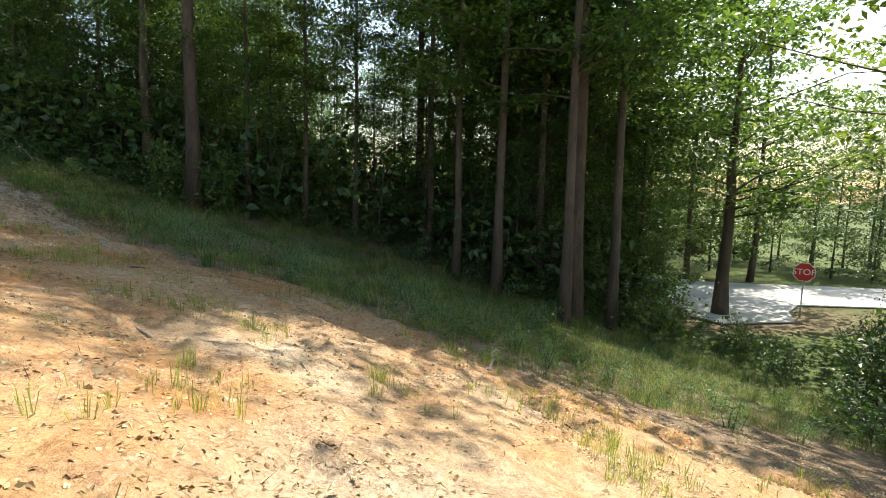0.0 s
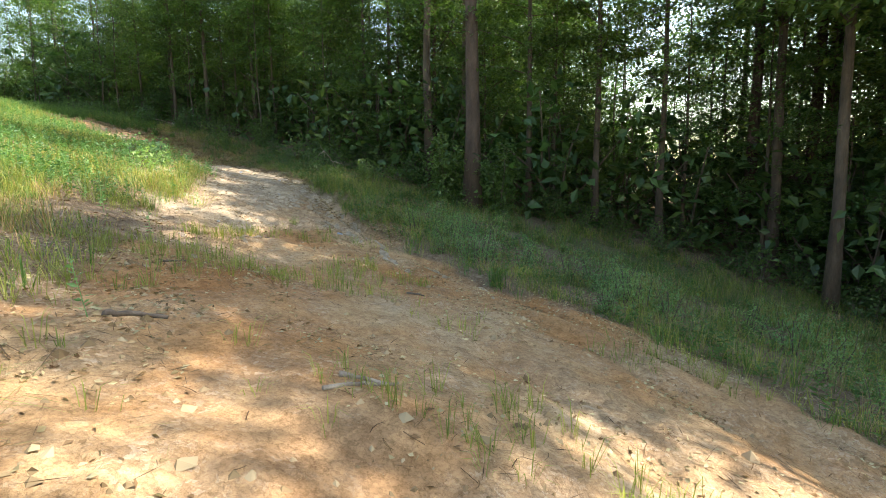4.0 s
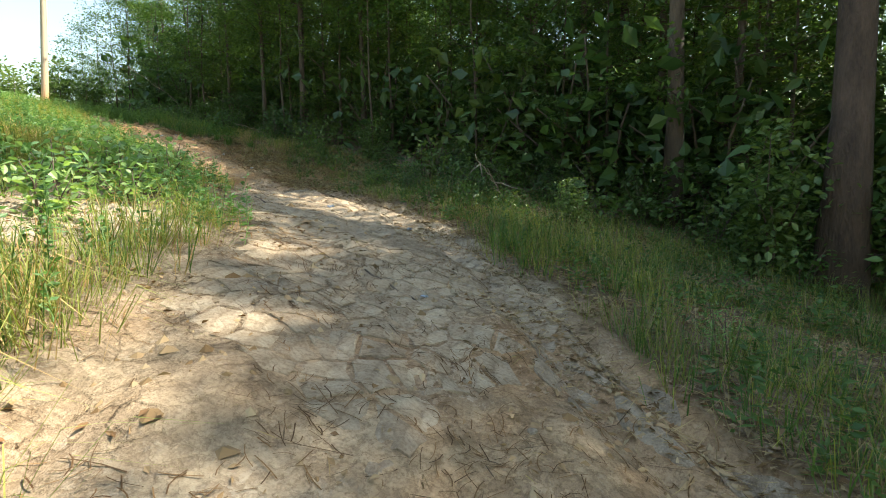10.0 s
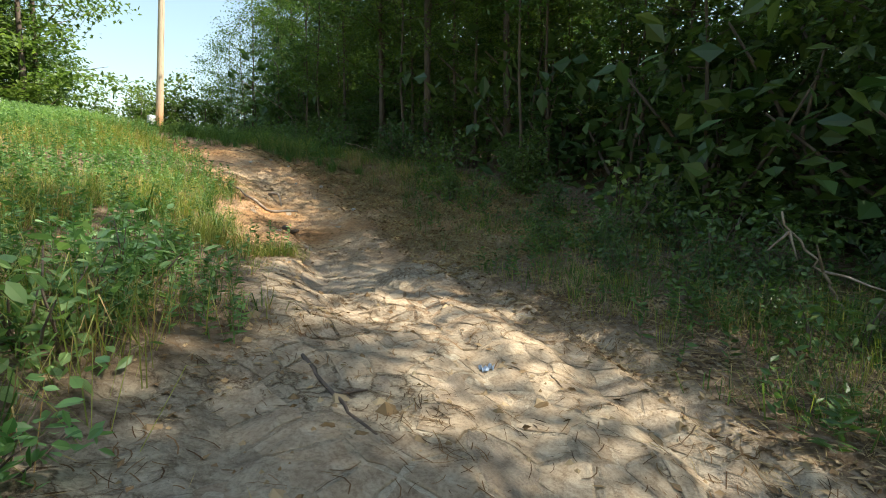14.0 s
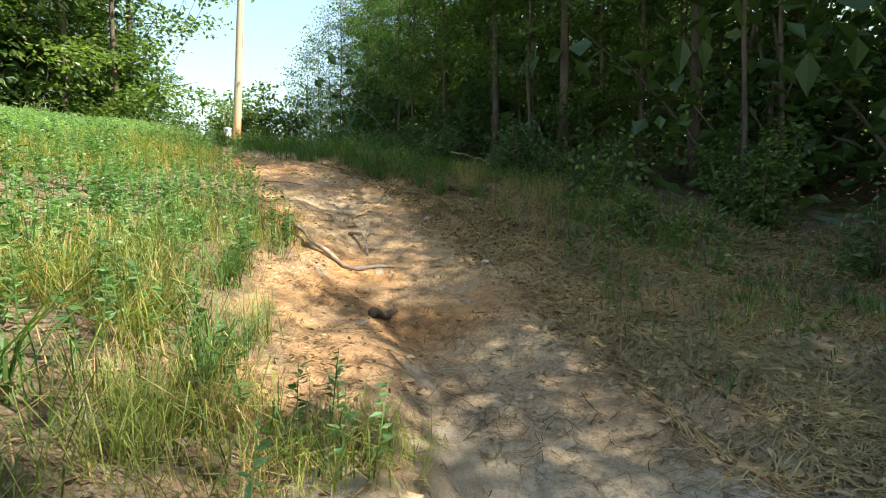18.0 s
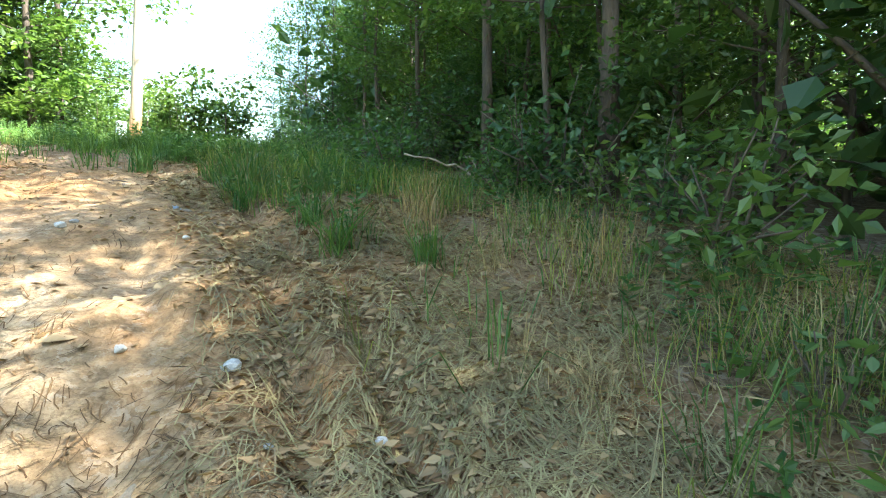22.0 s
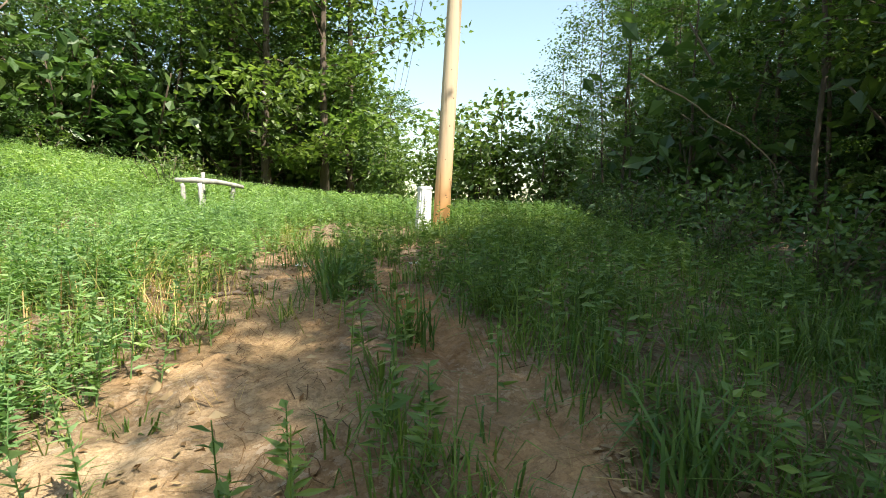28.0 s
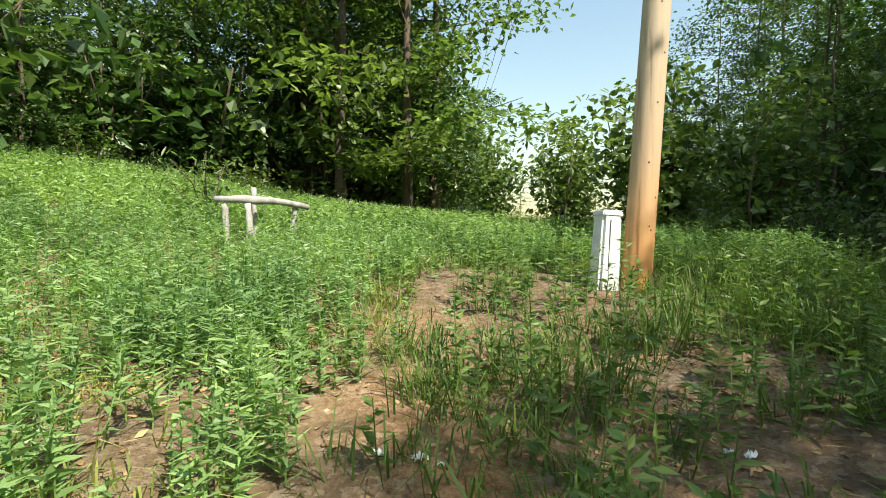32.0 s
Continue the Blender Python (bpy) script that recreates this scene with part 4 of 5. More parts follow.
# ---- shrubs, saplings and weeds ----
def make_shrub(name, seed, height, spread, stems, leaves, leaf_len, mat, label, category="shrub", wide=0.6, oval=False):
    r = np.random.default_rng(seed)
    thing = new(name)
    wood, crown = Soup(), Soup()
    tips = []
    for k in range(stems):
        az, out = r.uniform(0, 6.28), r.uniform(0.2, 1.0) * spread
        h = height * r.uniform(0.55, 1.0)
        p = limb_path((r.normal() * 0.06, r.normal() * 0.06, -0.1), (math.cos(az) * out, math.sin(az) * out, h), math.hypot(out, h), r, 0.3)
        v, f = tube(p, np.linspace(0.012, 0.004, len(p)) * (0.6 + height * 0.5), 4)
        wood.add(v, f)
        tips += [(p[m], m / (len(p) - 1)) for m in range(1, len(p))] + [((p[m] + p[m - 1]) / 2, m / len(p)) for m in range(1, len(p))]
    per = max(3, leaves // len(tips))
    for c, q in tips:
        k = int(per * r.uniform(0.5, 1.5)) + 1
        s = 0.10 + 0.16 * spread
        crown.quads((oval_leaves if oval else leaf_quads)(c + r.normal(size=(k, 3)) * [s, s, s * 0.6], leaf_len, leaf_len * wide, r))
    wood.make("stem", [TWIG], thing, smooth=True)["kind"] = "stuff"
    crown.make("foliage", [mat], thing)
    return tagged(thing, label, category)


shrubs = [
    make_shrub("shrub", 51, 1.5, 0.8, 9, 560, 0.125, LEAF_DARK, "dark leafy shrub under the trees"),
    make_shrub("shrub", 52, 1.1, 0.7, 8, 460, 0.11, LEAF, "green leafy shrub under the trees"),
    make_shrub("shrub", 53, 0.8, 0.6, 8, 330, 0.095, LEAF_LIGHT, "light green leafy shrub under the trees"),
]
# leaves coloured dark, partly for the shade deep under the trees
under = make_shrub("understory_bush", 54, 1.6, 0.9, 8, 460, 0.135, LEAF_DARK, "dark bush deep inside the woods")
rs = np.random.default_rng(5)
for k, p in enumerate(along_line(EDGE, 0.85, -0.35, 0.35, rs)):
    if -20.5 < p[1] < -15.0 and k % 3:
        continue
    put(shrubs[k % 3], p[0], p[1], rs.uniform(0.7, 1.25), rs.uniform(0, 6.3))
for k, p in enumerate(along_line(EDGE, 1.3, -1.6, 0.5, rs)):
    if -20.5 < p[1] < -15.0:
        continue
    put(shrubs[(k * 2) % 3], p[0], p[1], rs.uniform(0.9, 1.5), rs.uniform(0, 6.3))
for x, y, q in ((-9.5, -50.3, 1.2), (-11.2, -48.8, 1.3), (-8.4, -52.2, 1.1), (-12.8, -47.6, 1.3), (-4.6, -51.0, 0.75), (-2.4, -50.6, 0.8), (-6.6, -50.4, 0.8), (-14.0, -46.6, 1.2), (-10.4, -51.4, 1.6), (-13.0, -49.4, 1.6), (-1.2, -49.2, 1.0), (0.8, -50.2, 1.0), (-3.4, -51.6, 0.8), (1.8, -51.2, 0.9), (-5.5, -51.6, 0.9), (-0.2, -51.0, 0.7), (-9.9, -50.9, 2.3), (-9.0, -52.6, 2.4), (-10.9, -52.2, 2.3), (-8.0, -54.2, 2.2), (-6.6, -54.6, 1.9), (-3.6, -47.6, 2.4), (-2.4, -48.4, 2.3), (-4.6, -47.0, 2.0), (-1.6, -49.4, 1.7), (-5.4, -50.0, 1.3), (-4.4, -50.6, 1.2), (-7.4, -50.2, 1.2)):
    put(shrubs[int(abs(x) * 7) % 3], x, y, q, x)
# low shrubs that lean out of the woods over the verge
for x, y, q in ((-1.3, -23.2, 0.62), (-0.6, -22.4, 0.7), (-1.0, -21.5, 0.5), (-0.2, -21.0, 0.68), (-0.5, -20.1, 0.55), (0.2, -19.6, 0.6), (-1.7, -24.3, 0.6), (-2.0, -25.4, 0.6), (0.0, -22.9, 0.8), (0.5, -20.6, 0.7)):
    put(shrubs[int(abs(x) * 10) % 2], x, y, q, y * 3)
# low growth that closes the foot of the woods
for k, p in enumerate(along_line(EDGE, 1.5, -2.9, 0.6, rs)):
    if p[1] < -14:
        put(under, p[0], p[1], rs.uniform(1.3, 2.0), rs.uniform(0, 6.3))
for x, y, q in ((-1.15, -28.9, 0.9), (-1.2, -30.6, 0.9), (-0.7, -28.3, 1.0), (-0.2, -28.7, 1.9)):
    put(shrubs[int(abs(y) * 10) % 2], x, y, q, y)
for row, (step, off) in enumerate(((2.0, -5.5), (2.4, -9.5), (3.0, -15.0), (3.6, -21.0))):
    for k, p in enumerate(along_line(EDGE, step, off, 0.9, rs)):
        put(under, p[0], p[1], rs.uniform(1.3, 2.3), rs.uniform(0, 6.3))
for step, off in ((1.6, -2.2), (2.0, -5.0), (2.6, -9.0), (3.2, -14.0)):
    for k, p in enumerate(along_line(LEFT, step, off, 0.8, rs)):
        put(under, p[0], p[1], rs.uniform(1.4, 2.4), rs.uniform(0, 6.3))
for k, p in enumerate(along_line(LEFT, 1.2, -0.3, 0.5, rs)):
    put(shrubs[(k + 1) % 3], p[0], p[1], rs.uniform(0.9, 1.6), rs.uniform(0, 6.3))

# saplings round the pole
sap = make_shrub("young_sweetgum", 61, 3.6, 0.9, 6, 1500, 0.17, LEAF_LIGHT, "young broad-leaved sapling behind the pole", "sapling", 0.8, True)
for x, y, s in ((1.6, 3.6, 1.0), (2.6, 4.6, 1.15), (0.9, 6.0, 0.9), (3.4, 3.0, 1.0), (-0.4, 8.0, 0.85), (1.8, 8.5, 1.1)):
    put(sap, x, y, s, x * 2.1)
sumac = make_shrub("sumac", 62, 1.7, 0.7, 8, 500, 0.17, LEAF_LIGHT, "sumac bush with rusty seed heads behind the log frame", "shrub", 0.3, True)
put(sumac, -5.9, 3.6, 0.95, 1.0)
put(sap, 3.0, -17.3, 0.48, 0.3)
put(sap, 3.6, -16.4, 0.42, 1.3)
put(sap, -1.7, -25.6, 0.34, 2.3)
put(sap, 1.6, -16.2, 0.26, 3.3)
put(sap, -1.1, -28.5, 0.8, 4.1)
put(sap, -0.9, -30.4, 0.85, 0.9)


def scatter(count, seed, box, keep):
    """Random places in a box for which keep(x, y) exceeds a random number."""
    r = np.random.default_rng(seed)
    x, y = r.uniform(box[0], box[1], count), r.uniform(box[2], box[3], count)
    k = keep(x, y) > r.uniform(size=count)
    return x[k], y[k], r


def edge_offset(x, y):
    """How far a place lies into the woods to the right (positive) of the track."""
    return x - np.interp(y, EDGE[::-1, 1], EDGE[::-1, 0])


def blades(name, x, y, r, height, width, mat, label, lean=0.75, per=1, spread=0.07):
    """Arching blades; per: how many rise from each place, leaning away from its middle."""
    n = len(x) * per
    vigour = np.repeat(r.uniform(0.55, 1.25, len(x)), per)
    height = np.repeat(height, per) if np.ndim(height) else height
    x, y = np.repeat(x, per), np.repeat(y, per)
    az = r.uniform(0, 6.283, n)
    out = np.abs(r.normal(size=n)) * spread
    turn = az + r.normal(size=n) * 0.5
    x, y = x + np.cos(az) * out, y + np.sin(az) * out
    z = ground_z(x, y) - 0.02
    h = height * vigour * r.uniform(0.55, 1.15, n)
    d = np.column_stack([np.cos(turn), np.sin(turn), 0 * az])
    s = np.column_stack([-np.sin(turn), np.cos(turn), 0 * az])
    b = np.column_stack([x, y, z])
    arch = lean * r.uniform(0.15, 1.2, n)
    bend = (h * arch)[:, None]
    w = (width * r.uniform(0.6, 1.4, n))[:, None] * 0.5
    up = np.zeros((n, 3))
    up[:, 2] = h
    mid = b + up * 0.66 + d * bend * 0.38
    tip = b + up * (1 - 0.42 * arch)[:, None] + d * bend
    v = np.stack([b - s * w, b + s * w, mid + s * w * 0.85, mid - s * w * 0.85, tip], 1).reshape(-1, 3)
    i = np.arange(n)[:, None] * 5
    f = (i + [0, 1, 2, 3]).tolist() + (i + [3, 2, 4]).tolist()
    ob = part_np(name, v, f, mat)
    return tagged(ob, label, "grass", kind="stuff")


def clumped(x, y, size, seed):
    return np.clip(0.45 + 0.9 * rough_noise(x, y, size, 3, seed), 0, 1)


def verge_keep(x, y):
    bare, along, off, half = dirt_at(x, y)
    e = edge_offset(x, y)
    return (1 - bare) * (off > 0) * np.clip((1.2 - e) / 1.6, 0.0, 1) * clumped(x, y, 0.7, 61) * (y < -8)


x, y, r = scatter(56000, 1, (-14, 4, -50, -7), verge_keep)
pick = r.uniform(size=len(x))
green, light = pick < 0.42, (pick >= 0.42) & (pick < 0.76)
hh = 0.40 + 0.20 * lattice(x / 2, y / 2, 7)
blades("verge_grass", x[green], y[green], r, hh[green] * 0.9, 0.008, GRASS_DEEP, "green grass on the verge below the woods", 1.1, 9, 0.10)
blades("light_verge_grass", x[light], y[light], r, hh[light] * 1.1, 0.005, GRASS, "thin yellow-green grass on the verge below the woods", 1.0, 9, 0.11)
green = pick < 0.76
blades("dry_grass", x[~green], y[~green], r, hh[~green] * 1.05, 0.004, STRAW, "dry straw-coloured grass on the verge below the woods", 1.3, 9, 0.09)


def bank_keep(x, y):
    bare, along, off, half = dirt_at(x, y)
    gap = -off - half
    return (1 - bare) * (off < 0) * np.clip(1.25 - gap / 8, 0.1, 1) * clumped(x, y, 0.9, 71) * np.clip(0.5 + 1.3 * rough_noise(x, y, 1.7, 2, 73), 0.28, 1) * (y < -4) * (y > -37)


x, y, r = scatter(230000, 2, (-24, 0, -37, -4), bank_keep)
tall = 0.40 + 0.20 * lattice(x / 1.6, y / 1.6, 17)
dry = r.uniform(size=len(x)) < 0.20
deep = ~dry & (r.uniform(size=len(x)) < 0.22)
blades("bank_grass", x[~dry & ~deep], y[~dry & ~deep], r, tall[~dry & ~deep], 0.0055, GRASS, "tall yellow-green sunlit grass on the bank", 1.5, 8, 0.12)
blades("green_bank_grass", x[deep], y[deep], r, tall[deep], 0.007, GRASS_DEEP, "green grass clumps on the bank", 1.1, 9, 0.07)
blades("dry_bank_grass", x[dry], y[dry], r, tall[dry], 0.005, STRAW, "dry straw-coloured grass on the bank", 1.2, 8, 0.10)


def wisp_keep(x, y):
    bare, along, off, half = dirt_at(x, y)
    left = np.clip(-off / half - 0.35, 0, 1) * np.clip(0.4 + rough_noise(x, y, 0.6, 3, 123), 0, 1)
    return (np.clip(rough_noise(x, y, 1.4, 3, 121) - 0.25, 0, 1) + 0.9 * left) * np.clip(1.2 - np.abs(off) / 6, 0, 1) * (np.hypot(x + 23, y + 36) > 1.3)


x, y, r = scatter(13000, 3, (-24, -9, -43, -28), wisp_keep)
blades("clay_grass", x, y, r, 0.26, 0.006, GRASS, "thin yellow-green grass growing out of the clay", 0.9, 9, 0.05)


def by_pole(x, y):
    """Thin growth round the foot of the pole and on the way up to it."""
    return 1 - 0.75 * np.exp(-(((x + 0.2) / 0.55) ** 2 + ((y + 0.5) / 0.75) ** 2))


def field_keep(x, y):
    bare, along, off, half = dirt_at(x, y)
    return (1 - bare) ** 2 * clumped(x, y, 0.6, 81) * np.clip((0.6 - edge_offset(x, y)) / 0.8, 0, 1) * np.clip(1.3 - np.hypot(x + 1.5, y + 4) / 13, 0, 1) * by_pole(x, y)


x, y, r = scatter(36000, 4, (-14, 4, -11, 9), field_keep)
lush = np.clip((x + 1.5) / 2.0, 0, 1)
hh = 0.23 + 0.16 * lush + 0.10 * lattice(x / 1.2, y / 1.2, 27)
side = x + 0.8 * lattice(x, y, 33) > -2.6
blades("field_grass", x[side], y[side], r, hh[side], 0.009, GRASS_DEEP, "lush green grass round the utility pole", 1.15, 10, 0.08)
blades("slope_grass", x[~side], y[~side], r, hh[~side] * 0.85, 0.009, GRASS, "yellow-green grass on the open slope", 1.1, 6, 0.10)


def forbs(name, x, y, r, height, leaf_len, mat, label, per=20, wide=0.34, fine=False):
    z = ground_z(x, y)
    s = Soup()
    n = len(x)
    h = height * r.uniform(0.5, 1.2, n)
    lean = r.normal(size=(n, 2)) * 0.12
    k = np.arange(per) / per
    base = np.column_stack([x, y, z])
    for j in range(per):
        q = 0.12 + 0.86 * k[j]
        az = r.uniform(0, 6.283, n)
        c = base + np.column_stack([lean[:, 0] * h * q, lean[:, 1] * h * q, h * q])
        ax = np.column_stack([np.cos(az), np.sin(az), r.uniform(-0.1, 0.6, n)])
        lq = leaf_quads(c, leaf_len * (1.25 - 0.6 * q), leaf_len * wide, r, axis=ax)
        if fine:
            side = (lq[:, 1] - lq[:, 3]) * 0.5
            s.triangles(np.stack([lq[:, 0] + side, lq[:, 2], lq[:, 0] - side], 1))
        else:
            s.quads(lq)
    top = base + np.column_stack([lean[:, 0] * h, lean[:, 1] * h, h])
    wv = np.column_stack([np.full(n, 0.004), np.zeros(n), np.zeros(n)])
    s.quads(np.stack([base - wv, base + wv, top + wv * 0.5, top - wv * 0.5], 1))
    ob = s.make(name, [mat])
    return tagged(ob, label, "weeds", kind="stuff")


def forb_bank(x, y):
    bare, along, off, half = dirt_at(x, y)
    gap = -off - half
    return (1 - bare) * (off < 0) * np.clip(1.1 - gap / 9, 0.15, 1) * clumped(x, y, 1.5, 91) * (y > -29) * (y < -9)


x, y, r = scatter(17000, 6, (-18, 0, -29, 8), forb_bank)
forbs("bank_weeds", x, y, r, 0.55, 0.085, FORB_DEEP, "leafy green weeds among the grass", 22, 0.36)
x, y, r = scatter(9000, 7, (-18, 0, -33, -6), lambda x, y: forb_bank(x, np.clip(y, -28.9, -9.1)))
forbs("pale_bank_weeds", x, y, r, 0.42, 0.07, FORB, "pale green leafy weeds scattered through the bank grass", 16, 0.42)


def forb_field(x, y):
    bare = dirt_at(x, y)[0]
    return (1 - bare) ** 3 * np.clip((0.2 - edge_offset(x, y)) / 0.8, 0, 1) * np.clip(clumped(x, y, 1.1, 95) + 0.25, 0, 1) * by_pole(x, y)


x, y, r = scatter(46000, 8, (-16, 3.5, -9, 12), forb_field)
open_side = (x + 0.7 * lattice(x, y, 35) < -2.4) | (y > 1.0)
near = np.hypot(x + 2, y + 4.5) < 8.0
a = open_side & near
forbs("field_weeds", x[a], y[a], r, 0.50, 0.095, FORB, "feathery pale green weeds covering the slope", 30, 0.22, True)
a = open_side & ~near
forbs("far_field_weeds", x[a], y[a], r, 0.62, 0.14, FORB, "pale green weeds covering the upper slope", 11, 0.34, True)
# shade on this side is put into a darker leaf green
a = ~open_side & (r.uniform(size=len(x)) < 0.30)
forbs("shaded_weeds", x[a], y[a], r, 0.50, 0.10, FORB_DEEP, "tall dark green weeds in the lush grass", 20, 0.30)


def forb_verge(x, y):
    bare, along, off, half = dirt_at(x, y)
    return (1 - bare) * (off > 0) * np.clip((1.6 - edge_offset(x, y)) / 1.6, 0, 1) * clumped(x, y, 1.0, 97) * (y < -8)


x, y, r = scatter(9000, 9, (-13, 4, -50, -8), forb_verge)
forbs("verge_weeds", x, y, r, 0.38, 0.10, LEAF, "low leafy weeds along the edge of the woods", 14)

# ---- litter ----
NEEDLE_DRY = leaf_material("dry_needle", (0.070, 0.042, 0.026), (0.200, 0.130, 0.080), 0.0, 0.85, 0.2)


def litter_keep(x, y):
    bare, along, off, half = dirt_at(x, y)
    return clumped(x, y, 0.8, 101) * np.clip(1.4 - np.abs(off) / (half + 2.5), 0, 1) * (0.3 + 0.7 * np.clip(np.abs(off) / half, 0, 1))


def flat_bits(name, count, seed, length, width, mat, label, category, keep=litter_keep, lift=0.006, box=(-26, 4, -46, 0)):
    x, y, r = scatter(count, seed, box, keep)
    z = ground_z(x, y) + lift
    n = len(x)
    az = r.uniform(0, 6.283, n)
    a = np.column_stack([np.cos(az), np.sin(az), r.normal(size=n) * 0.2])
    c = np.column_stack([x, y, z])
    s = Soup()
    q = leaf_quads(c, length, width, r, axis=a)
    s.quads(q)
    ob = s.make(name, [mat])
    return tagged(ob, label, category, kind="stuff")


flat_bits("pale_flakes", 45000, 13, 0.045, 0.032, FLAKE, "pale dry flakes and leaf scraps strewn over the clay", "leaf litter", lift=0.003, box=(-25, -8, -44, -29))
flat_bits("dead_leaves", 220000, 11, 0.055, 0.028, LITTER, "dry brown leaves strewn over the clay", "leaf litter")
flat_bits("fallen_needles", 120000, 17, 0.15, 0.006, NEEDLE_DRY, "brown fallen needles and stalks on the clay", "leaf litter", lift=0.010)


def needle_keep(x, y):
    bare, along, off, half = dirt_at(x, y)
    return bare * np.clip(0.25 + 1.1 * rough_noise(x, y, 0.7, 3, 141), 0.06, 1) * np.clip((y + 33) / 5, 0.12, 1)


def curved_bits(name, count, seed, length, width, mat, label, keep, lift, box):
    """Thin bowed stalks and needles lying flat, each of three joints."""
    x, y, r = scatter(count, seed, box, keep)
    n = len(x)
    az, bow = r.uniform(0, 6.283, n), r.normal(size=n) * 0.5
    ln, w = length * r.uniform(0.4, 1.3, n), width * r.uniform(0.6, 1.4, n) * 0.5
    rows, px, py = [], x.copy(), y.copy()
    for j in range(4):
        a = az + bow * (j - 1.5) * 0.6
        rows.append(np.stack([np.column_stack([px + s * np.sin(a) * w, py - s * np.cos(a) * w, ground_z(px, py) + lift]) for s in (-1, 1)], 1))
        px, py = px + np.cos(a) * ln / 3, py + np.sin(a) * ln / 3
    v = np.concatenate(rows, 1).reshape(-1, 3)
    i = np.arange(n)[:, None] * 8
    f = np.concatenate([i + [2 * j, 2 * j + 1, 2 * j + 3, 2 * j + 2] for j in range(3)])
    return tagged(part_np(name, v, f, mat), label, "leaf litter", kind="stuff")


curved_bits("dark_needles", 210000, 18, 0.12, 0.005, NEEDLE_DRY, "dark brown needles and thin stalks scattered over the track", needle_keep, 0.012, (-17, 2, -37, -3))
curved_bits("thin_twigs", 4500, 19, 0.32, 0.007, NEEDLE_DRY, "thin dark twigs scattered over the track", needle_keep, 0.014, (-17, 2, -37, -3))
flat_bits("pine_straw", 80000, 12, 0.13, 0.005, STRAW, "dry pine straw strewn over the clay", "leaf litter", lift=0.012)


def apron_keep(x, y):
    bare, along, off, half = dirt_at(x, y)
    return clumped(x, y, 0.5, 131) * np.clip((off - half * 0.3) / 0.8, 0, 1) * np.clip((1.5 - edge_offset(x, y)) / 0.8, 0, 1)


def mat_keep(x, y):
    bare, along, off, half = dirt_at(x, y)
    patch = np.clip(0.45 + 1.1 * rough_noise(x, y, 0.7, 3, 133), 0.08, 1)
    return patch * np.clip((off - 0.45) / 0.9, 0, 1) * np.clip((0.9 - edge_offset(x, y)) / 0.8, 0, 1)


flat_bits("apron_leaves", 130000, 15, 0.07, 0.034, LITTER, "brown dead leaves heaped along the foot of the woods", "leaf litter", apron_keep, 0.010, (-8, 4, -30, -7))
flat_bits("apron_straw", 150000, 16, 0.17, 0.005, STRAW, "tangled dry grass stalks along the foot of the woods", "leaf litter", apron_keep, 0.025, (-8, 4, -30, -7))
flat_bits("leaf_mat", 100000, 43, 0.075, 0.034, LITTER, "mat of brown dead leaves beside the upper track", "leaf litter", mat_keep, 0.014, (-3.5, 4, -20, -9.5))
curved_bits("stalk_mat", 60000, 44, 0.26, 0.006, LITTER, "matted grey-brown dead stalks beside the upper track", mat_keep, 0.024, (-3.5, 4, -20, -9.5))
curved_bits("straw_mat", 85000, 45, 0.24, 0.005, STRAW, "pale dead grass matted beside the upper track", mat_keep, 0.030, (-3.5, 4, -20, -9.5))


def clods(name, count, seed, size, mat, label):
    """Loose crumbs and chips of clay, each an irregular low pyramid."""
    def keep(x, y):
        bare, along, off, half = dirt_at(x, y)
        return bare * clumped(x, y, 0.7, 111)

    x, y, r = scatter(count, seed, (-24, 1, -45, -2), keep)
    n = len(x)
    z = ground_z(x, y)
    s = size * r.lognormal(0, 0.45, n)
    ring = []
    for k in range(5):
        a = k * 2 * np.pi / 5 + r.uniform(-0.4, 0.4, n)
        q = s * r.uniform(0.6, 1.3, n)
        ring.append(np.column_stack([x + np.cos(a) * q * 1.3, y + np.sin(a) * q, z - 0.012]))
    top = np.column_stack([x + s * r.normal(size=n) * 0.3, y + s * r.normal(size=n) * 0.3, z + s * r.uniform(0.25, 0.8, n)])
    v = np.stack(ring + [top], 1).reshape(-1, 3)
    i = np.arange(n)[:, None] * 6
    f = np.concatenate([i + [k, (k + 1) % 5, 5] for k in range(5)])
    ob = part_np(name, v, f, mat)
    return tagged(ob, label, "clay crumbs", kind="stuff")


CRUMB = leaf_material("clay_crumb", (0.200, 0.120, 0.065), (0.460, 0.340, 0.230), 0.0, 0.95, 0.1)
clods("clay_crumbs", 60000, 14, 0.022, CRUMB, "loose crumbs of dry clay on the track")


# ---- sticks, stones and single plants ----
def build_stick(name, pts, r0, r1, mat, label, category, seed, lift=0.0):
    """A bent stick lying on the ground through the given places."""
    r = np.random.default_rng(seed)
    pts = np.asarray(pts, float)
    k = np.linspace(0, 1, len(pts))
    t = np.linspace(0, 1, 9)
    x, y = np.interp(t, k, pts[:, 0]), np.interp(t, k, pts[:, 1])
    ln = math.hypot(x[-1] - x[0], y[-1] - y[0])
    x = x + r.normal(size=9) * ln * 0.015
    y = y + r.normal(size=9) * ln * 0.015
    rad = np.linspace(r0, r1, 9)
    z = ground_z(x, y) + rad * 0.6 + lift * np.sin(t * np.pi)
    o = np.array([x[4], y[4], z[4]])
    v, f = tube(np.column_stack([x, y, z]) - o, rad[:, None] * (1 + 0.15 * r.normal(size=(9, 6))), 6)
    ob = part_np(name, v, f, mat, smooth=True)
    ob.matrix_basis = Matrix.Translation(o)
    return tagged(ob, label, category)


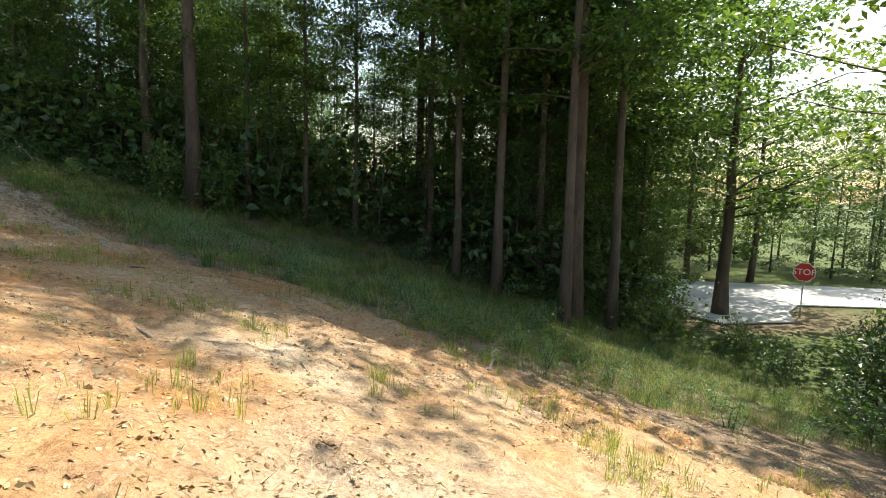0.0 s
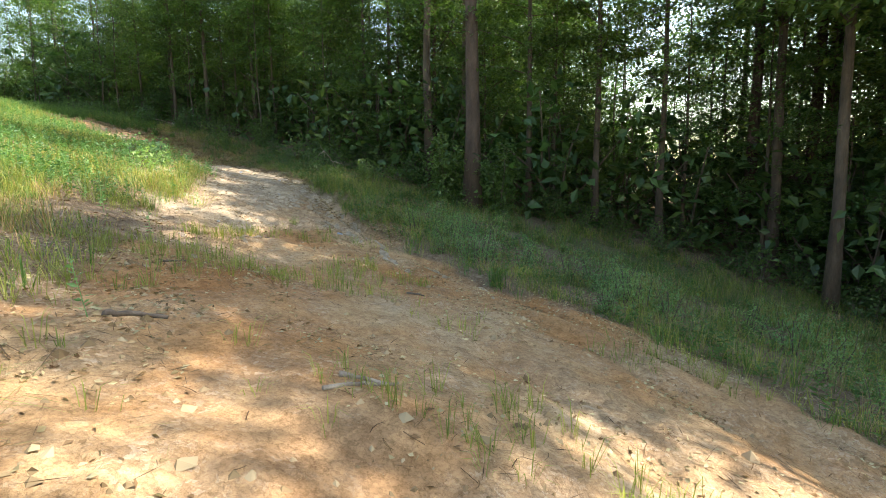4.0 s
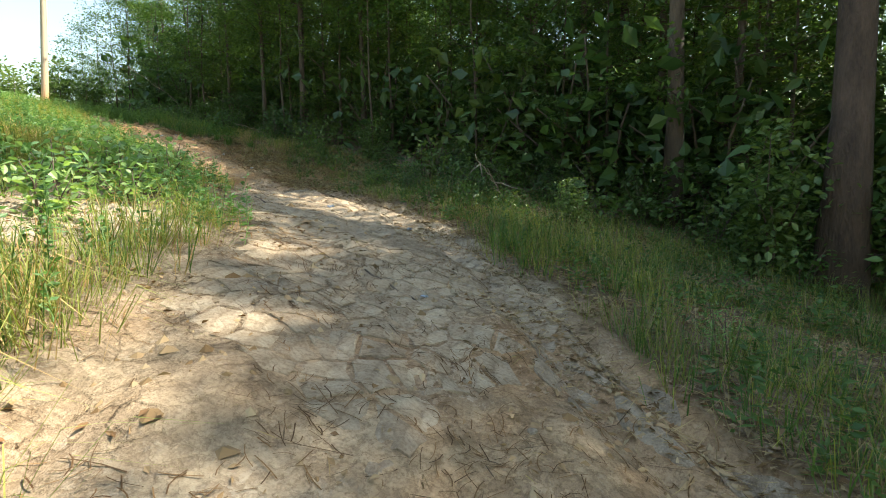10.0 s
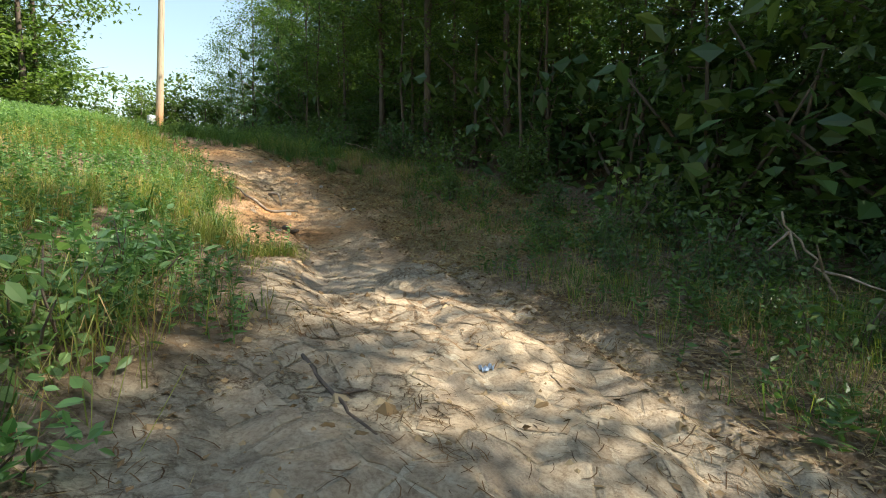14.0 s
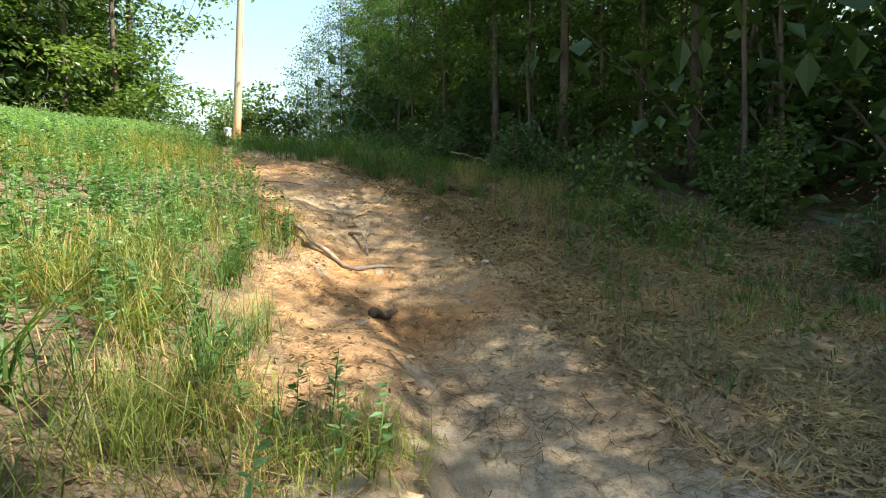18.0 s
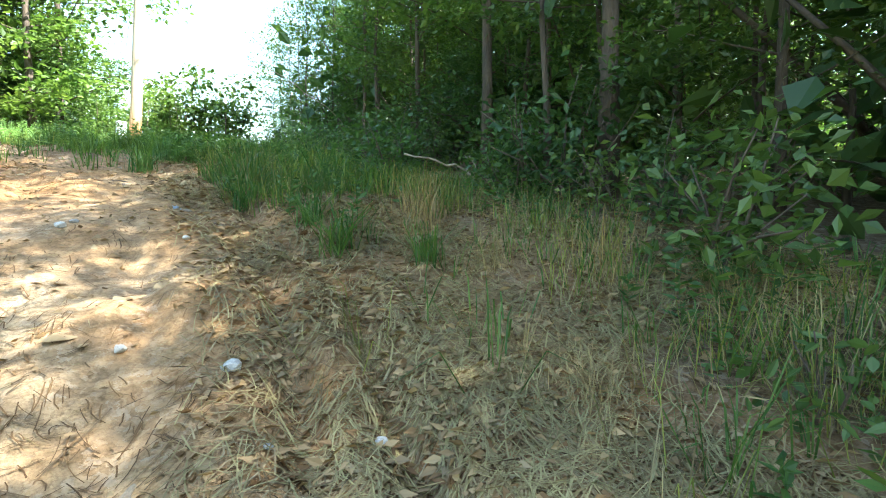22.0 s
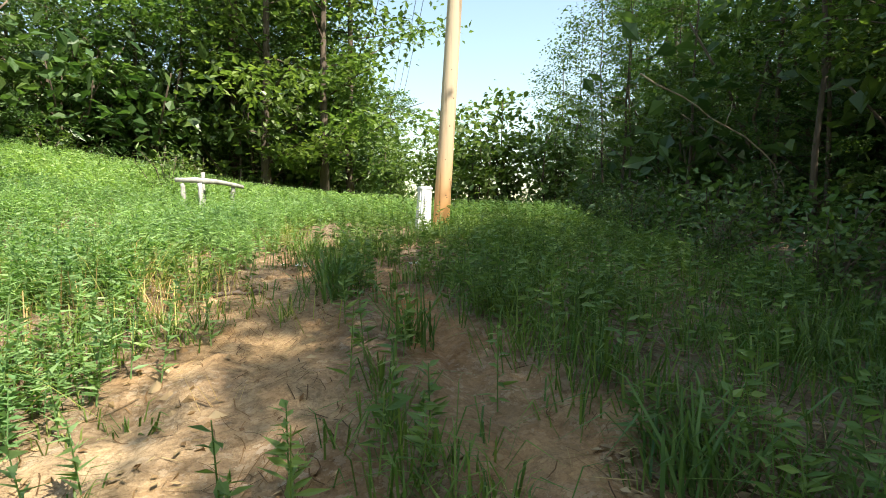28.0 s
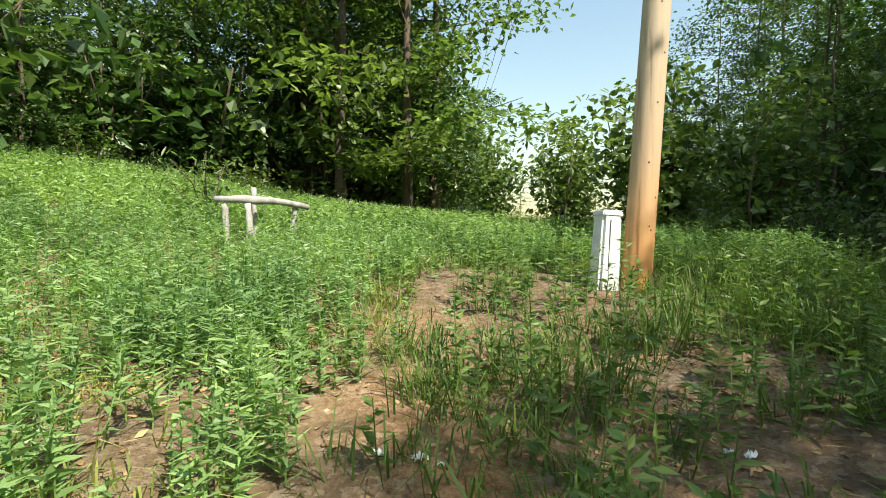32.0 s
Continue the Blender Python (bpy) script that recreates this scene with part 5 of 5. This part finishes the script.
PALE_STICK, DARK_STICK = "bleached fallen stick lying on the clay", "dark fallen stick lying on the clay"
for k, (pts, r0, r1) in enumerate((
    ([(-15.24, -32.93), (-15.02, -33.24)], 0.022, 0.014), ([(-11.27, -28.53), (-10.95, -28.46), (-10.66, -28.44)], 0.026, 0.016),
    ([(-14.12, -28.36), (-13.32, -27.45)], 0.018, 0.010), ([(-14.07, -38.27), (-12.98, -38.62), (-12.08, -39.12)], 0.035, 0.02),
    ([(-16.62, -34.13), (-16.29, -33.87)], 0.02, 0.012), ([(-15.5, -33), (-14.97, -33.25)], 0.018, 0.01),
)):
    build_stick("fallen_stick", pts, r0, r1, DEADWOOD, PALE_STICK, "stick", 200 + k)
for k, (pts, r0, r1) in enumerate((
    ([(-15.7, -31.42), (-15.55, -31.47), (-15.41, -31.66)], 0.028, 0.016), ([(-11.69, -31.78), (-11.68, -32.06)], 0.018, 0.012),
    ([(-14.08, -30.02), (-13.8, -30.15)], 0.014, 0.008), ([(-6.96, -25.27), (-7.07, -25.8), (-7.23, -26.31)], 0.010, 0.007),
    ([(-5.16, -21.5), (-5.21, -21.94), (-5.29, -22.41)], 0.014, 0.009), ([(-5.21, -21.94), (-5.02, -22)], 0.010, 0.006),
    ([(-2.54, -4.53), (-2.13, -4.45)], 0.022, 0.014), ([(-2.3, -10.1), (-1.94, -10.24)], 0.014, 0.008),
    ([(-2.07, -11.26), (-1.5, -11.66)], 0.010, 0.006), ([(-0.9, -9.85), (-0.5, -10)], 0.010, 0.006),
    ([(-10.6, -28.48), (-10.43, -28.55)], 0.012, 0.007),
)):
    build_stick("fallen_stick", pts, r0, r1, TWIG, DARK_STICK, "stick", 230 + k)
build_stick("fallen_branch", [(-2.95, -13.5), (-2.63, -13.72), (-2.55, -14.2), (-2.52, -14.65), (-2.32, -15.1)], 0.014, 0.03, DEADWOOD, "crooked grey fallen branch at the track's broken edge", "branch", 260, 0.10)
build_stick("fallen_branch", [(-2.3, -15.06), (-1.71, -15.22)], 0.03, 0.02, DEADWOOD, "short straight fallen branch at the track's broken edge", "branch", 261)
build_stick("fallen_branch", [(-2.64, -16.4), (-2.22, -16.08)], 0.045, 0.035, BARK, "thick broken branch piece in the gully", "branch", 262, 0.02)
build_stick("tree_root", [(-1.7, -13.97), (-1.62, -14.22), (-1.78, -14.67)], 0.03, 0.014, DEADWOOD, "bent root rising from the clay", "root", 263, 0.12)


def build_stone(name, x, y, size, mat, label, category, seed, flat=0.6, sunk=0.25):
    r = np.random.default_rng(seed)
    bm = bmesh.new()
    bmesh.ops.create_icosphere(bm, subdivisions=2, radius=1)
    cut = [unit(r.normal(size=3)) for _ in range(7)]
    for v in bm.verts:
        p = np.array(v.co)
        for c in cut:
            d = p @ c - 0.72
            if d > 0:
                p = p - c * d * 0.9
        p *= 1 + 0.06 * r.normal()
        v.co = (p[0] * size, p[1] * size * 0.8, p[2] * size * flat)
    ob = part(name, bm, mat, None)
    ob.matrix_basis = pose(x, y, gz(x, y) + size * flat * (1 - 2 * sunk) * 0.8, 0, 0, r.uniform(0, 360))
    return tagged(ob, label, category)


for k, (x, y, q) in enumerate(((-0.40, -13.91, 0.055), (-0.83, -13.55, 0.04), (-0.74, -15.71, 0.06), (-1.11, -11.77, 0.05), (-1.03, -11.65, 0.035), (-0.35, -12.28, 0.035), (-10.68, -27.49, 0.04), (0.01, -14.62, 0.04), (-0.39, -14.47, 0.025))):
    build_stone("stone", x, y, q, ROCK, "small pale grey broken stone on the track", "stone", 300 + k)
BLUE_BIT = simple("blue_plastic", [(0.3, (0.20, 0.26, 0.36)), (0.7, (0.42, 0.50, 0.62))], 30.0, 0.4, 0.2, 0.003)
WHITE_BIT = simple("crumpled_plastic", [(0.3, (0.62, 0.66, 0.64)), (0.7, (0.82, 0.85, 0.84))], 30.0, 0.35, 0.4, 0.005)


def build_scrap(x, y, size, mat, label, seed):
    """A crumpled piece of litter."""
    r = np.random.default_rng(seed)
    bm = bmesh.new()
    bmesh.ops.create_grid(bm, x_segments=6, y_segments=5, size=1)
    for v in bm.verts:
        v.co = (v.co.x * size * r.uniform(0.8, 1.1), v.co.y * size * 0.7 * r.uniform(0.8, 1.1), size * 0.45 * abs(r.normal()))
    bmesh.ops.solidify(bm, geom=list(bm.faces), thickness=0.004)
    ob = part("plastic_scrap", bm, mat, None)
    ob.matrix_basis = pose(x, y, gz(x, y) + 0.004, 0, 0, r.uniform(0, 360))
    return tagged(ob, label, "litter")


for k, (x, y, q, m) in enumerate(((-2.18, -3.04, 0.05, WHITE_BIT), (-2, -3.07, 0.055, WHITE_BIT), (-1.91, -3.12, 0.03, WHITE_BIT), (-0.68, -3.06, 0.04, WHITE_BIT), (-0.61, -3.11, 0.045, WHITE_BIT), (-1.58, -2.77, 0.025, WHITE_BIT))):
    build_scrap(x, y, q * 0.6, m, "crumpled white plastic scrap on the clay", 330 + k)
for k, (x, y, q) in enumerate(((-0.27, -11.17, 0.045), (-4.11, -22.12, 0.05), (-8.97, -29.02, 0.06), (-7.02, -26, 0.03), (-4.57, -24.08, 0.04))):
    build_scrap(x, y, q, BLUE_BIT, "crushed bluish plastic scrap on the clay", 340 + k)


# pale slabs of hard clay that stand out of the washed track
def build_slab(x, y, size, turn, seed, stretch=1.6):
    r = np.random.default_rng(seed)
    n = 22
    a = (np.arange(n) + r.uniform(-0.35, 0.35, n)) * 2 * np.pi / n
    wave = 1 + 0.16 * np.sin(2 * a + r.uniform(0, 6)) + 0.12 * np.sin(3 * a + r.uniform(0, 6)) + 0.07 * np.sin(5 * a + r.uniform(0, 6))
    ring = np.column_stack([np.cos(a) * stretch, np.sin(a)]) * (size * wave * r.uniform(0.93, 1.05, n))[:, None]
    c, s = math.cos(turn), math.sin(turn)
    px, py = x + ring[:, 0] * c - ring[:, 1] * s, y + ring[:, 0] * s + ring[:, 1] * c
    z = ground_z(px, py) - gz(x, y)
    up = 0.004 + 0.007 * r.uniform()
    top = np.column_stack([(px - x) * 0.93, (py - y) * 0.93, z + up])
    low = np.column_stack([px - x, py - y, z - 0.05])
    mid = np.column_stack([(px - x) * 0.98, (py - y) * 0.98, z + up * 0.4])
    centre = np.array([[0, 0, up + 0.006]])
    v = np.concatenate([low, mid, top, centre])
    f = []
    for k in range(n):
        j = (k + 1) % n
        f += [(k, j, n + j, n + k), (n + k, n + j, 2 * n + j, 2 * n + k), (2 * n + k, 2 * n + j, 3 * n)]
    ob = part_np("clay_slab", v, f, CLAY, ground)
    ob.matrix_basis = Matrix.Translation((x, y, gz(x, y)))
    return ob


for k, (x, y, q, a, e) in enumerate((
    (-5.67, -23.71, 0.15, 0.9, 1.4), (-4.9, -22.9, 0.17, 1.0, 1.3), (-5.17, -23.85, 0.12, 0.8, 1.2), (-5.68, -23.95, 0.13, 0.9, 1.7), (-4.6, -22.3, 0.14, 0.8, 1.6),
    (-7.53, -28.42, 0.12, 0.9, 1.8), (-7.62, -28.56, 0.10, 0.9, 1.8), (-5.56, -23.96, 0.13, 1.1, 1.6), (-5.22, -24.18, 0.12, 1.0, 1.3), (-5.75, -24.25, 0.14, 1.0, 1.7),
    (-4.99, -23.32, 0.12, 0.5, 2.0), (-3.19, -18.35, 0.22, 1.25, 1.8), (-3.66, -19.28, 0.24, 1.2, 1.8), (-2.99, -19, 0.17, 1.3, 2.2), (-3.87, -18.38, 0.16, 1.0, 1.5),
    (-4.32, -20.16, 0.18, 1.0, 1.6), (-4.72, -20.8, 0.17, 0.8, 1.5), (-2.79, -17.47, 0.12, 1.3, 2.0), (-8.04, -28.85, 0.12, 0.8, 1.7), (-6.98, -27.57, 0.11, 0.9, 1.6),
)):
    build_slab(x, y, q, a, 400 + k, e)
slab_r = np.random.default_rng(77)
for k in range(60):
    i = slab_r.uniform(3.2, 11.5)
    j = int(i)
    p = TRACK[j] + (TRACK[j + 1] - TRACK[j]) * (i - j)
    d = (TRACK[j + 1] - TRACK[j])[:2]
    d = d / np.hypot(*d)
    o = slab_r.uniform(-0.85, 0.9) * p[2]
    build_slab(p[0] + d[1] * o, p[1] - d[0] * o, slab_r.uniform(0.02, 0.055), math.atan2(d[1], d[0]) + slab_r.normal() * 0.4, 500 + k, slab_r.uniform(1.1, 2.2))


for k in range(70):
    i = slab_r.uniform(3.3, 7.2)
    j = int(i)
    p = TRACK[j] + (TRACK[j + 1] - TRACK[j]) * (i - j)
    d = (TRACK[j + 1] - TRACK[j])[:2]
    d = d / np.hypot(*d)
    o = slab_r.uniform(0.45, 0.92) * p[2]
    build_slab(p[0] + d[1] * o, p[1] - d[0] * o, slab_r.uniform(0.04, 0.10), math.atan2(d[1], d[0]) + slab_r.normal() * 0.3, 600 + k, slab_r.uniform(1.5, 2.8))


# dried plates of clay, each with its own edges, divided by cracks
def clip_cell(poly, mid, normal):
    out = []
    for k in range(len(poly)):
        a, b = poly[k], poly[(k + 1) % len(poly)]
        da, db = (a - mid) @ normal, (b - mid) @ normal
        if da <= 0:
            out.append(a)
        if (da <= 0) != (db <= 0):
            out.append(a + (b - a) * da / (da - db))
    return out


def build_plates(most=300, step=0.27):
    r = np.random.default_rng(91)
    nx, ny = 30, 36
    seed = np.array([[(-9.2 + step * i + r.uniform(-0.42, 0.42) * step, -27.4 + step * j + r.uniform(-0.42, 0.42) * step) for j in range(ny)] for i in range(nx)])
    cells = []
    for i in range(2, nx - 2):
        for j in range(2, ny - 2):
            p = seed[i, j]
            bare, along, off, half = (float(q[0]) for q in dirt_at(p[:1], p[1:]))
            if bare < 0.9 or abs(off) > half * 0.85 or 0.35 + 1.1 * float(rough_noise(p[:1], p[1:], 1.3, 2, 151)[0]) < 0.30:
                continue
            poly = [p + step * np.array(c) for c in ((-1, -1), (1, -1), (1, 1), (-1, 1))]
            for a in range(-2, 3):
                for b in range(-2, 3):
                    if a or b:
                        q = seed[i + a, j + b]
                        nrm = (q - p) / np.linalg.norm(q - p)
                        poly = clip_cell(poly, (p + q) / 2 - nrm * 0.009, nrm)
            if len(poly) > 2:
                cells.append((p, np.array(poly)))
    for p, poly in cells[:most]:
        # corners between the corners, pushed about, so that no edge runs straight
        ring = []
        for k in range(len(poly)):
            a, b = poly[k], poly[(k + 1) % len(poly)]
            ring += [a, (a + b) / 2 + (p - (a + b) / 2) * r.uniform(-0.02, 0.16)]
        ring = p + (np.array(ring) - p) * 0.98
        z0, n = gz(*p), len(ring)
        up = r.uniform(0.003, 0.011)
        tilt = r.normal(size=2) * 0.015
        rows = []
        for shrink, h in ((1.0, -0.04), (0.99, up * 0.5), (0.90, up)):
            q = p + (ring - p) * shrink
            rows.append(np.column_stack([q - p, ground_z(q[:, 0], q[:, 1]) - z0 + h + ((q - p) @ tilt) * (h > 0)]))
        v = np.concatenate(rows + [np.array([[0, 0, up + 0.003]])])
        f = []
        for k in range(n):
            m = (k + 1) % n
            f += [(k, m, n + m, n + k), (n + k, n + m, 2 * n + m, 2 * n + k), (2 * n + k, 2 * n + m, 3 * n)]
        ob = part_np("clay_plate", v, f, PLATE, ground)
        ob.matrix_basis = Matrix.Translation((p[0], p[1], z0))


def plate_material():
    """Pale tan crust with fine cracks and crumbs, a little different from plate to plate."""
    m, n, l, b = material("clay_crust", 0.95)
    mid, fine = noise_tex(n, l, 6.0, 5, rough=0.7), noise_tex(n, l, 45.0, 5, rough=0.75)
    r1 = ramp(n, [(0.32, (0.275, 0.205, 0.135)), (0.52, (0.395, 0.315, 0.220)), (0.70, (0.480, 0.405, 0.300))])
    l.new(mid.outputs["Fac"], r1.inputs["Fac"])
    r2 = ramp(n, [(0.36, (0.55, 0.52, 0.50)), (0.56, (1.05, 1.05, 1.05))])
    l.new(fine.outputs["Fac"], r2.inputs["Fac"])
    c = mix_color(n, l, 0.6, r1.outputs["Color"], r2.outputs["Color"], "MULTIPLY")
    info = n.new("ShaderNodeObjectInfo")
    r3 = ramp(n, [(0.0, (0.80, 0.78, 0.76)), (1.0, (1.12, 1.10, 1.06))])
    l.new(info.outputs["Random"], r3.inputs["Fac"])
    l.new(mix_color(n, l, 1.0, c, r3.outputs["Color"], "MULTIPLY"), b.inputs["Base Color"])
    bump(n, l, b, fine.outputs["Fac"], 0.8, 0.02)
    b.inputs["Specular IOR Level"].default_value = 0.12
    return m


PLATE = plate_material()
build_plates()


# ---- single plants ----
def make_tuft(name, seed, count, height, width, mat, label, lean=0.8, spread=0.05):
    r = np.random.default_rng(seed)
    thing = new(name)
    n = count
    az = r.uniform(0, 6.283, n)
    d = np.column_stack([np.cos(az), np.sin(az), 0 * az])
    s = np.column_stack([-np.sin(az), np.cos(az), 0 * az])
    b = r.normal(size=(n, 3)) * [spread, spread, 0]
    b[:, 2] = -0.02
    h = height * r.uniform(0.5, 1.1, n)
    bend = (lean * h * r.uniform(0.1, 1.2, n))[:, None]
    w = (width * r.uniform(0.7, 1.3, n))[:, None] * 0.5
    up = np.zeros((n, 3))
    up[:, 2] = h
    p1, p2, p3 = b + up * 0.45 + d * bend * 0.2, b + up * 0.85 + d * bend * 0.6, b + up * (1.0 - 0.3 * lean * r.uniform(0.2, 1, n)[:, None]) + d * bend * 1.1
    v = np.stack([b - s * w, b + s * w, p1 + s * w, p1 - s * w, p2 + s * w * 0.7, p2 - s * w * 0.7, p3], 1).reshape(-1, 3)
    i = np.arange(n)[:, None] * 7
    for k in range(12):
        part_np("blade", v[k * 7 : k * 7 + 7], [(0, 1, 2, 3), (3, 2, 4, 5), (5, 4, 6)], mat, thing)
    i, v = i[: n - 12], v[84:]
    part_np("sward", v, (i + [0, 1, 2, 3]).tolist() + (i + [3, 2, 4, 5]).tolist() + (i + [5, 4, 6]).tolist(), mat, thing)["kind"] = "stuff"
    return tagged(thing, label, "grass tuft")


tuft = make_tuft("grass_tuft", 601, 60, 0.42, 0.011, GRASS_DEEP, "arching green grass tuft", 1.25, 0.07)
tuft_y = make_tuft("grass_tuft", 602, 90, 0.48, 0.005, GRASS, "yellow-green grass tuft on bare clay", 1.15, 0.10)
tuft_dry = make_tuft("dry_grass_tuft", 603, 60, 0.62, 0.004, STRAW, "tall dry straw-coloured grass tuft", 1.0, 0.12)
for x, y, q in ((0.63, -12.77, 1.1), (0.66, -12.11, 0.9), (1.58, -10.28, 1.2), (0.49, -10.14, 1.2), (-9.49, -32.48, 1.1), (1.07, -13.32, 0.8), (0.34, -11.01, 0.7), (-0.93, -5.85, 1.0), (-1.49, -4.73, 1.1), (-1.61, -4.02, 1.0), (-0.27, -8.12, 0.9), (0.09, -7.33, 1.1), (-0.42, -9.3, 0.8), (0.85, -8.52, 1.1)):
    put(tuft, x, y, q, x * 9)
for x, y, q in ((-20.57, -36.21, 1.0), (-20.2, -37.17, 0.8), (-20.03, -37.63, 0.8), (-17.2, -32.65, 0.9), (-17.43, -34.78, 0.5), (-16.07, -36.49, 0.5), (-3.01, -8.31, 1.4), (-2.84, -8.91, 1.2), (-3.12, -7.72, 1.4), (-8.97, -27.87, 0.45), (-21.31, -34.69, 0.8), (-18.74, -33.4, 0.9), (-17.99, -32.8, 1.0)):
    put(tuft_y, x, y, q, x * 7)
for k, (x, y, q) in enumerate(((-3.74, -15.97, 0.9), (-3.5, -15.38, 0.8), (-3.74, -16.86, 0.9), (-3.79, -14.72, 1.0), (-4.31, -15.83, 1.0), (-4.48, -17.16, 1.0), (-4.15, -17.53, 0.8), (-5.01, -18.8, 1.0), (-4.56, -18.19, 0.9), (-4.08, -17.26, 0.8), (-4.14, -15.13, 1.1), (-4.77, -16.45, 1.1), (-4.99, -17.67, 1.1), (-3.64, -13.92, 0.9), (-3.42, -4.22, 1.0), (-3.59, -3.72, 1.1), (-3.08, -7.92, 1.1))):
    put(tuft if k % 3 == 0 else tuft_y, x, y, q, x * 6 + y)
for x, y, q in ((1.88, -14.21, 0.9), (1.61, -12.44, 1.0), (1.76, -12.12, 1.1), (1.33, -12.8, 0.8), (2.07, -13.12, 1.0), (1.47, -13.62, 0.7), (-1.72, -22.86, 0.9), (2.16, -14.93, 0.8), (0.86, -15.03, 0.6)):
    put(tuft_dry, x, y, q, x * 5)
bramble = make_shrub("bramble", 611, 0.62, 0.45, 9, 230, 0.105, FORB, "low broad-leaved bramble beside the track", "weed", 0.6, True)
for x, y, q in ((-7.23, -21.95, 1.0), (-6.42, -21.11, 1.0), (-7.62, -22.56, 0.9), (-5.62, -19.64, 0.9), (-7.72, -21.42, 1.1), (-7.02, -21.22, 1.1), (-6.02, -20.48, 1.0), (-8.22, -22.15, 1.0), (-6.72, -22.15, 0.7), (-8.52, -23.06, 0.9)):
    put(bramble, x, y, q, x * 3)
fern = make_shrub("leafy_seedling", 612, 0.45, 0.35, 8, 150, 0.085, LEAF, "leafy green seedling at the edge of the woods", "weed", 0.55, True)
for x, y, q in ((-1.33, -22.6, 1.0), (-1.71, -23.55, 1.2), (-1.02, -23.87, 1.2), (-0.78, -22.25, 1.1), (1.31, -16.41, 1.3), (2.04, -16.48, 1.3), (1.84, -17.01, 1.2), (1.11, -17.37, 1.0), (0.08, -20.06, 1.0), (-0.32, -21.32, 1.1), (1.55, -15.63, 1.0), (-1.42, -24.58, 1.0), (-2.41, -26.2, 1.0), (-3.26, -28.26, 0.9)):
    put(fern, x, y, q, x * 4)
goldenrod = make_shrub("goldenrod", 613, 0.95, 0.22, 7, 420, 0.085, FORB, "upright leafy weed clump on the verge", "weed", 0.26, True)
for x, y, q in ((-7.65, -41.09, 1.0), (-6.8, -41.9, 1.1), (-8.6, -40.1, 0.9), (-7.59, -36.78, 0.9), (-9.59, -39.31, 0.8), (-8.27, -37.26, 0.9), (-5.82, -34.2, 0.8), (-6.5, -32.73, 0.7), (-6.49, -38.06, 0.9), (-17.22, -31.9, 0.8), (-17.93, -32.1, 0.9), (-5.6, -42.6, 1.0)):
    put(goldenrod, x, y, q, x * 4)


gr = np.random.default_rng(43)
for k in range(44):
    i = gr.uniform(1.6, 5.4)
    j = int(i)
    p, d = TRACK[j] + (TRACK[j + 1] - TRACK[j]) * (i - j), (TRACK[j + 1] - TRACK[j])[:2]
    d = d / np.hypot(*d)
    o = p[2] + gr.uniform(0.6, 3.6)
    put(goldenrod, p[0] + d[1] * o, p[1] - d[0] * o, gr.uniform(0.5, 0.95), gr.uniform(0, 6.3))


# ---- dead limbs hanging in the edge of the woods ----
def build_limb(name, pts, r0, r1, label, seed, twigs=5):
    r = np.random.default_rng(seed)
    pts = np.asarray(pts, float)
    t = np.linspace(0, 1, 15)
    k = np.linspace(0, 1, len(pts))
    p = np.column_stack([np.interp(t, k, pts[:, a]) for a in range(3)]) + r.normal(size=(15, 3)) * 0.02
    o = p[-1].copy()
    thing = new(name)
    thing.matrix_basis = Matrix.Translation(o)
    v, f = tube(p - o, np.linspace(r0, r1, 15), 6)
    part_np("limb", v, f, DEADWOOD, thing, smooth=True)
    for j in range(twigs):
        m = r.integers(2, 13)
        q = limb_path(p[m] - o, unit(r.normal(size=3) + [0, 0, 0.2]), r.uniform(0.25, 0.6), r)
        v, f = tube(q, np.linspace(r1 * 0.9, r1 * 0.4, len(q)), 4)
        part_np("twig", v, f, DEADWOOD, thing, smooth=True)
    return tagged(thing, label, "branch")


build_limb("dead_limb", [(3.27, -1.26, 2.85), (4.09, -1.34, 2.45), (4.65, -1.4, 2.08), (5.47, -1.48, 1.62), (5.8, -1.52, 1.17), (5.84, -1.54, 0.7), (6.12, -1.57, -0.35)], 0.016, 0.010, "bare bleached dead limb hanging out of the woods", 701)
build_limb("dead_limb", [(-0.73, -23.1, -3.0), (-0.53, -23.35, -3.41), (-0.4, -23.52, -3.77), (-0.28, -23.7, gz(-0.28, -23.7) - 0.02)], 0.010, 0.018, "broken dead limb leaning at the edge of the woods", 702)
build_limb("dead_limb", [(2.5, -10.6, -0.85), (3.15, -10.85, -0.99), (3.61, -11.02, -1.16), (4.3, -11.25, gz(4.3, -11.25) - 0.02)], 0.012, 0.02, "pale dead limb leaning at the edge of the woods", 703)
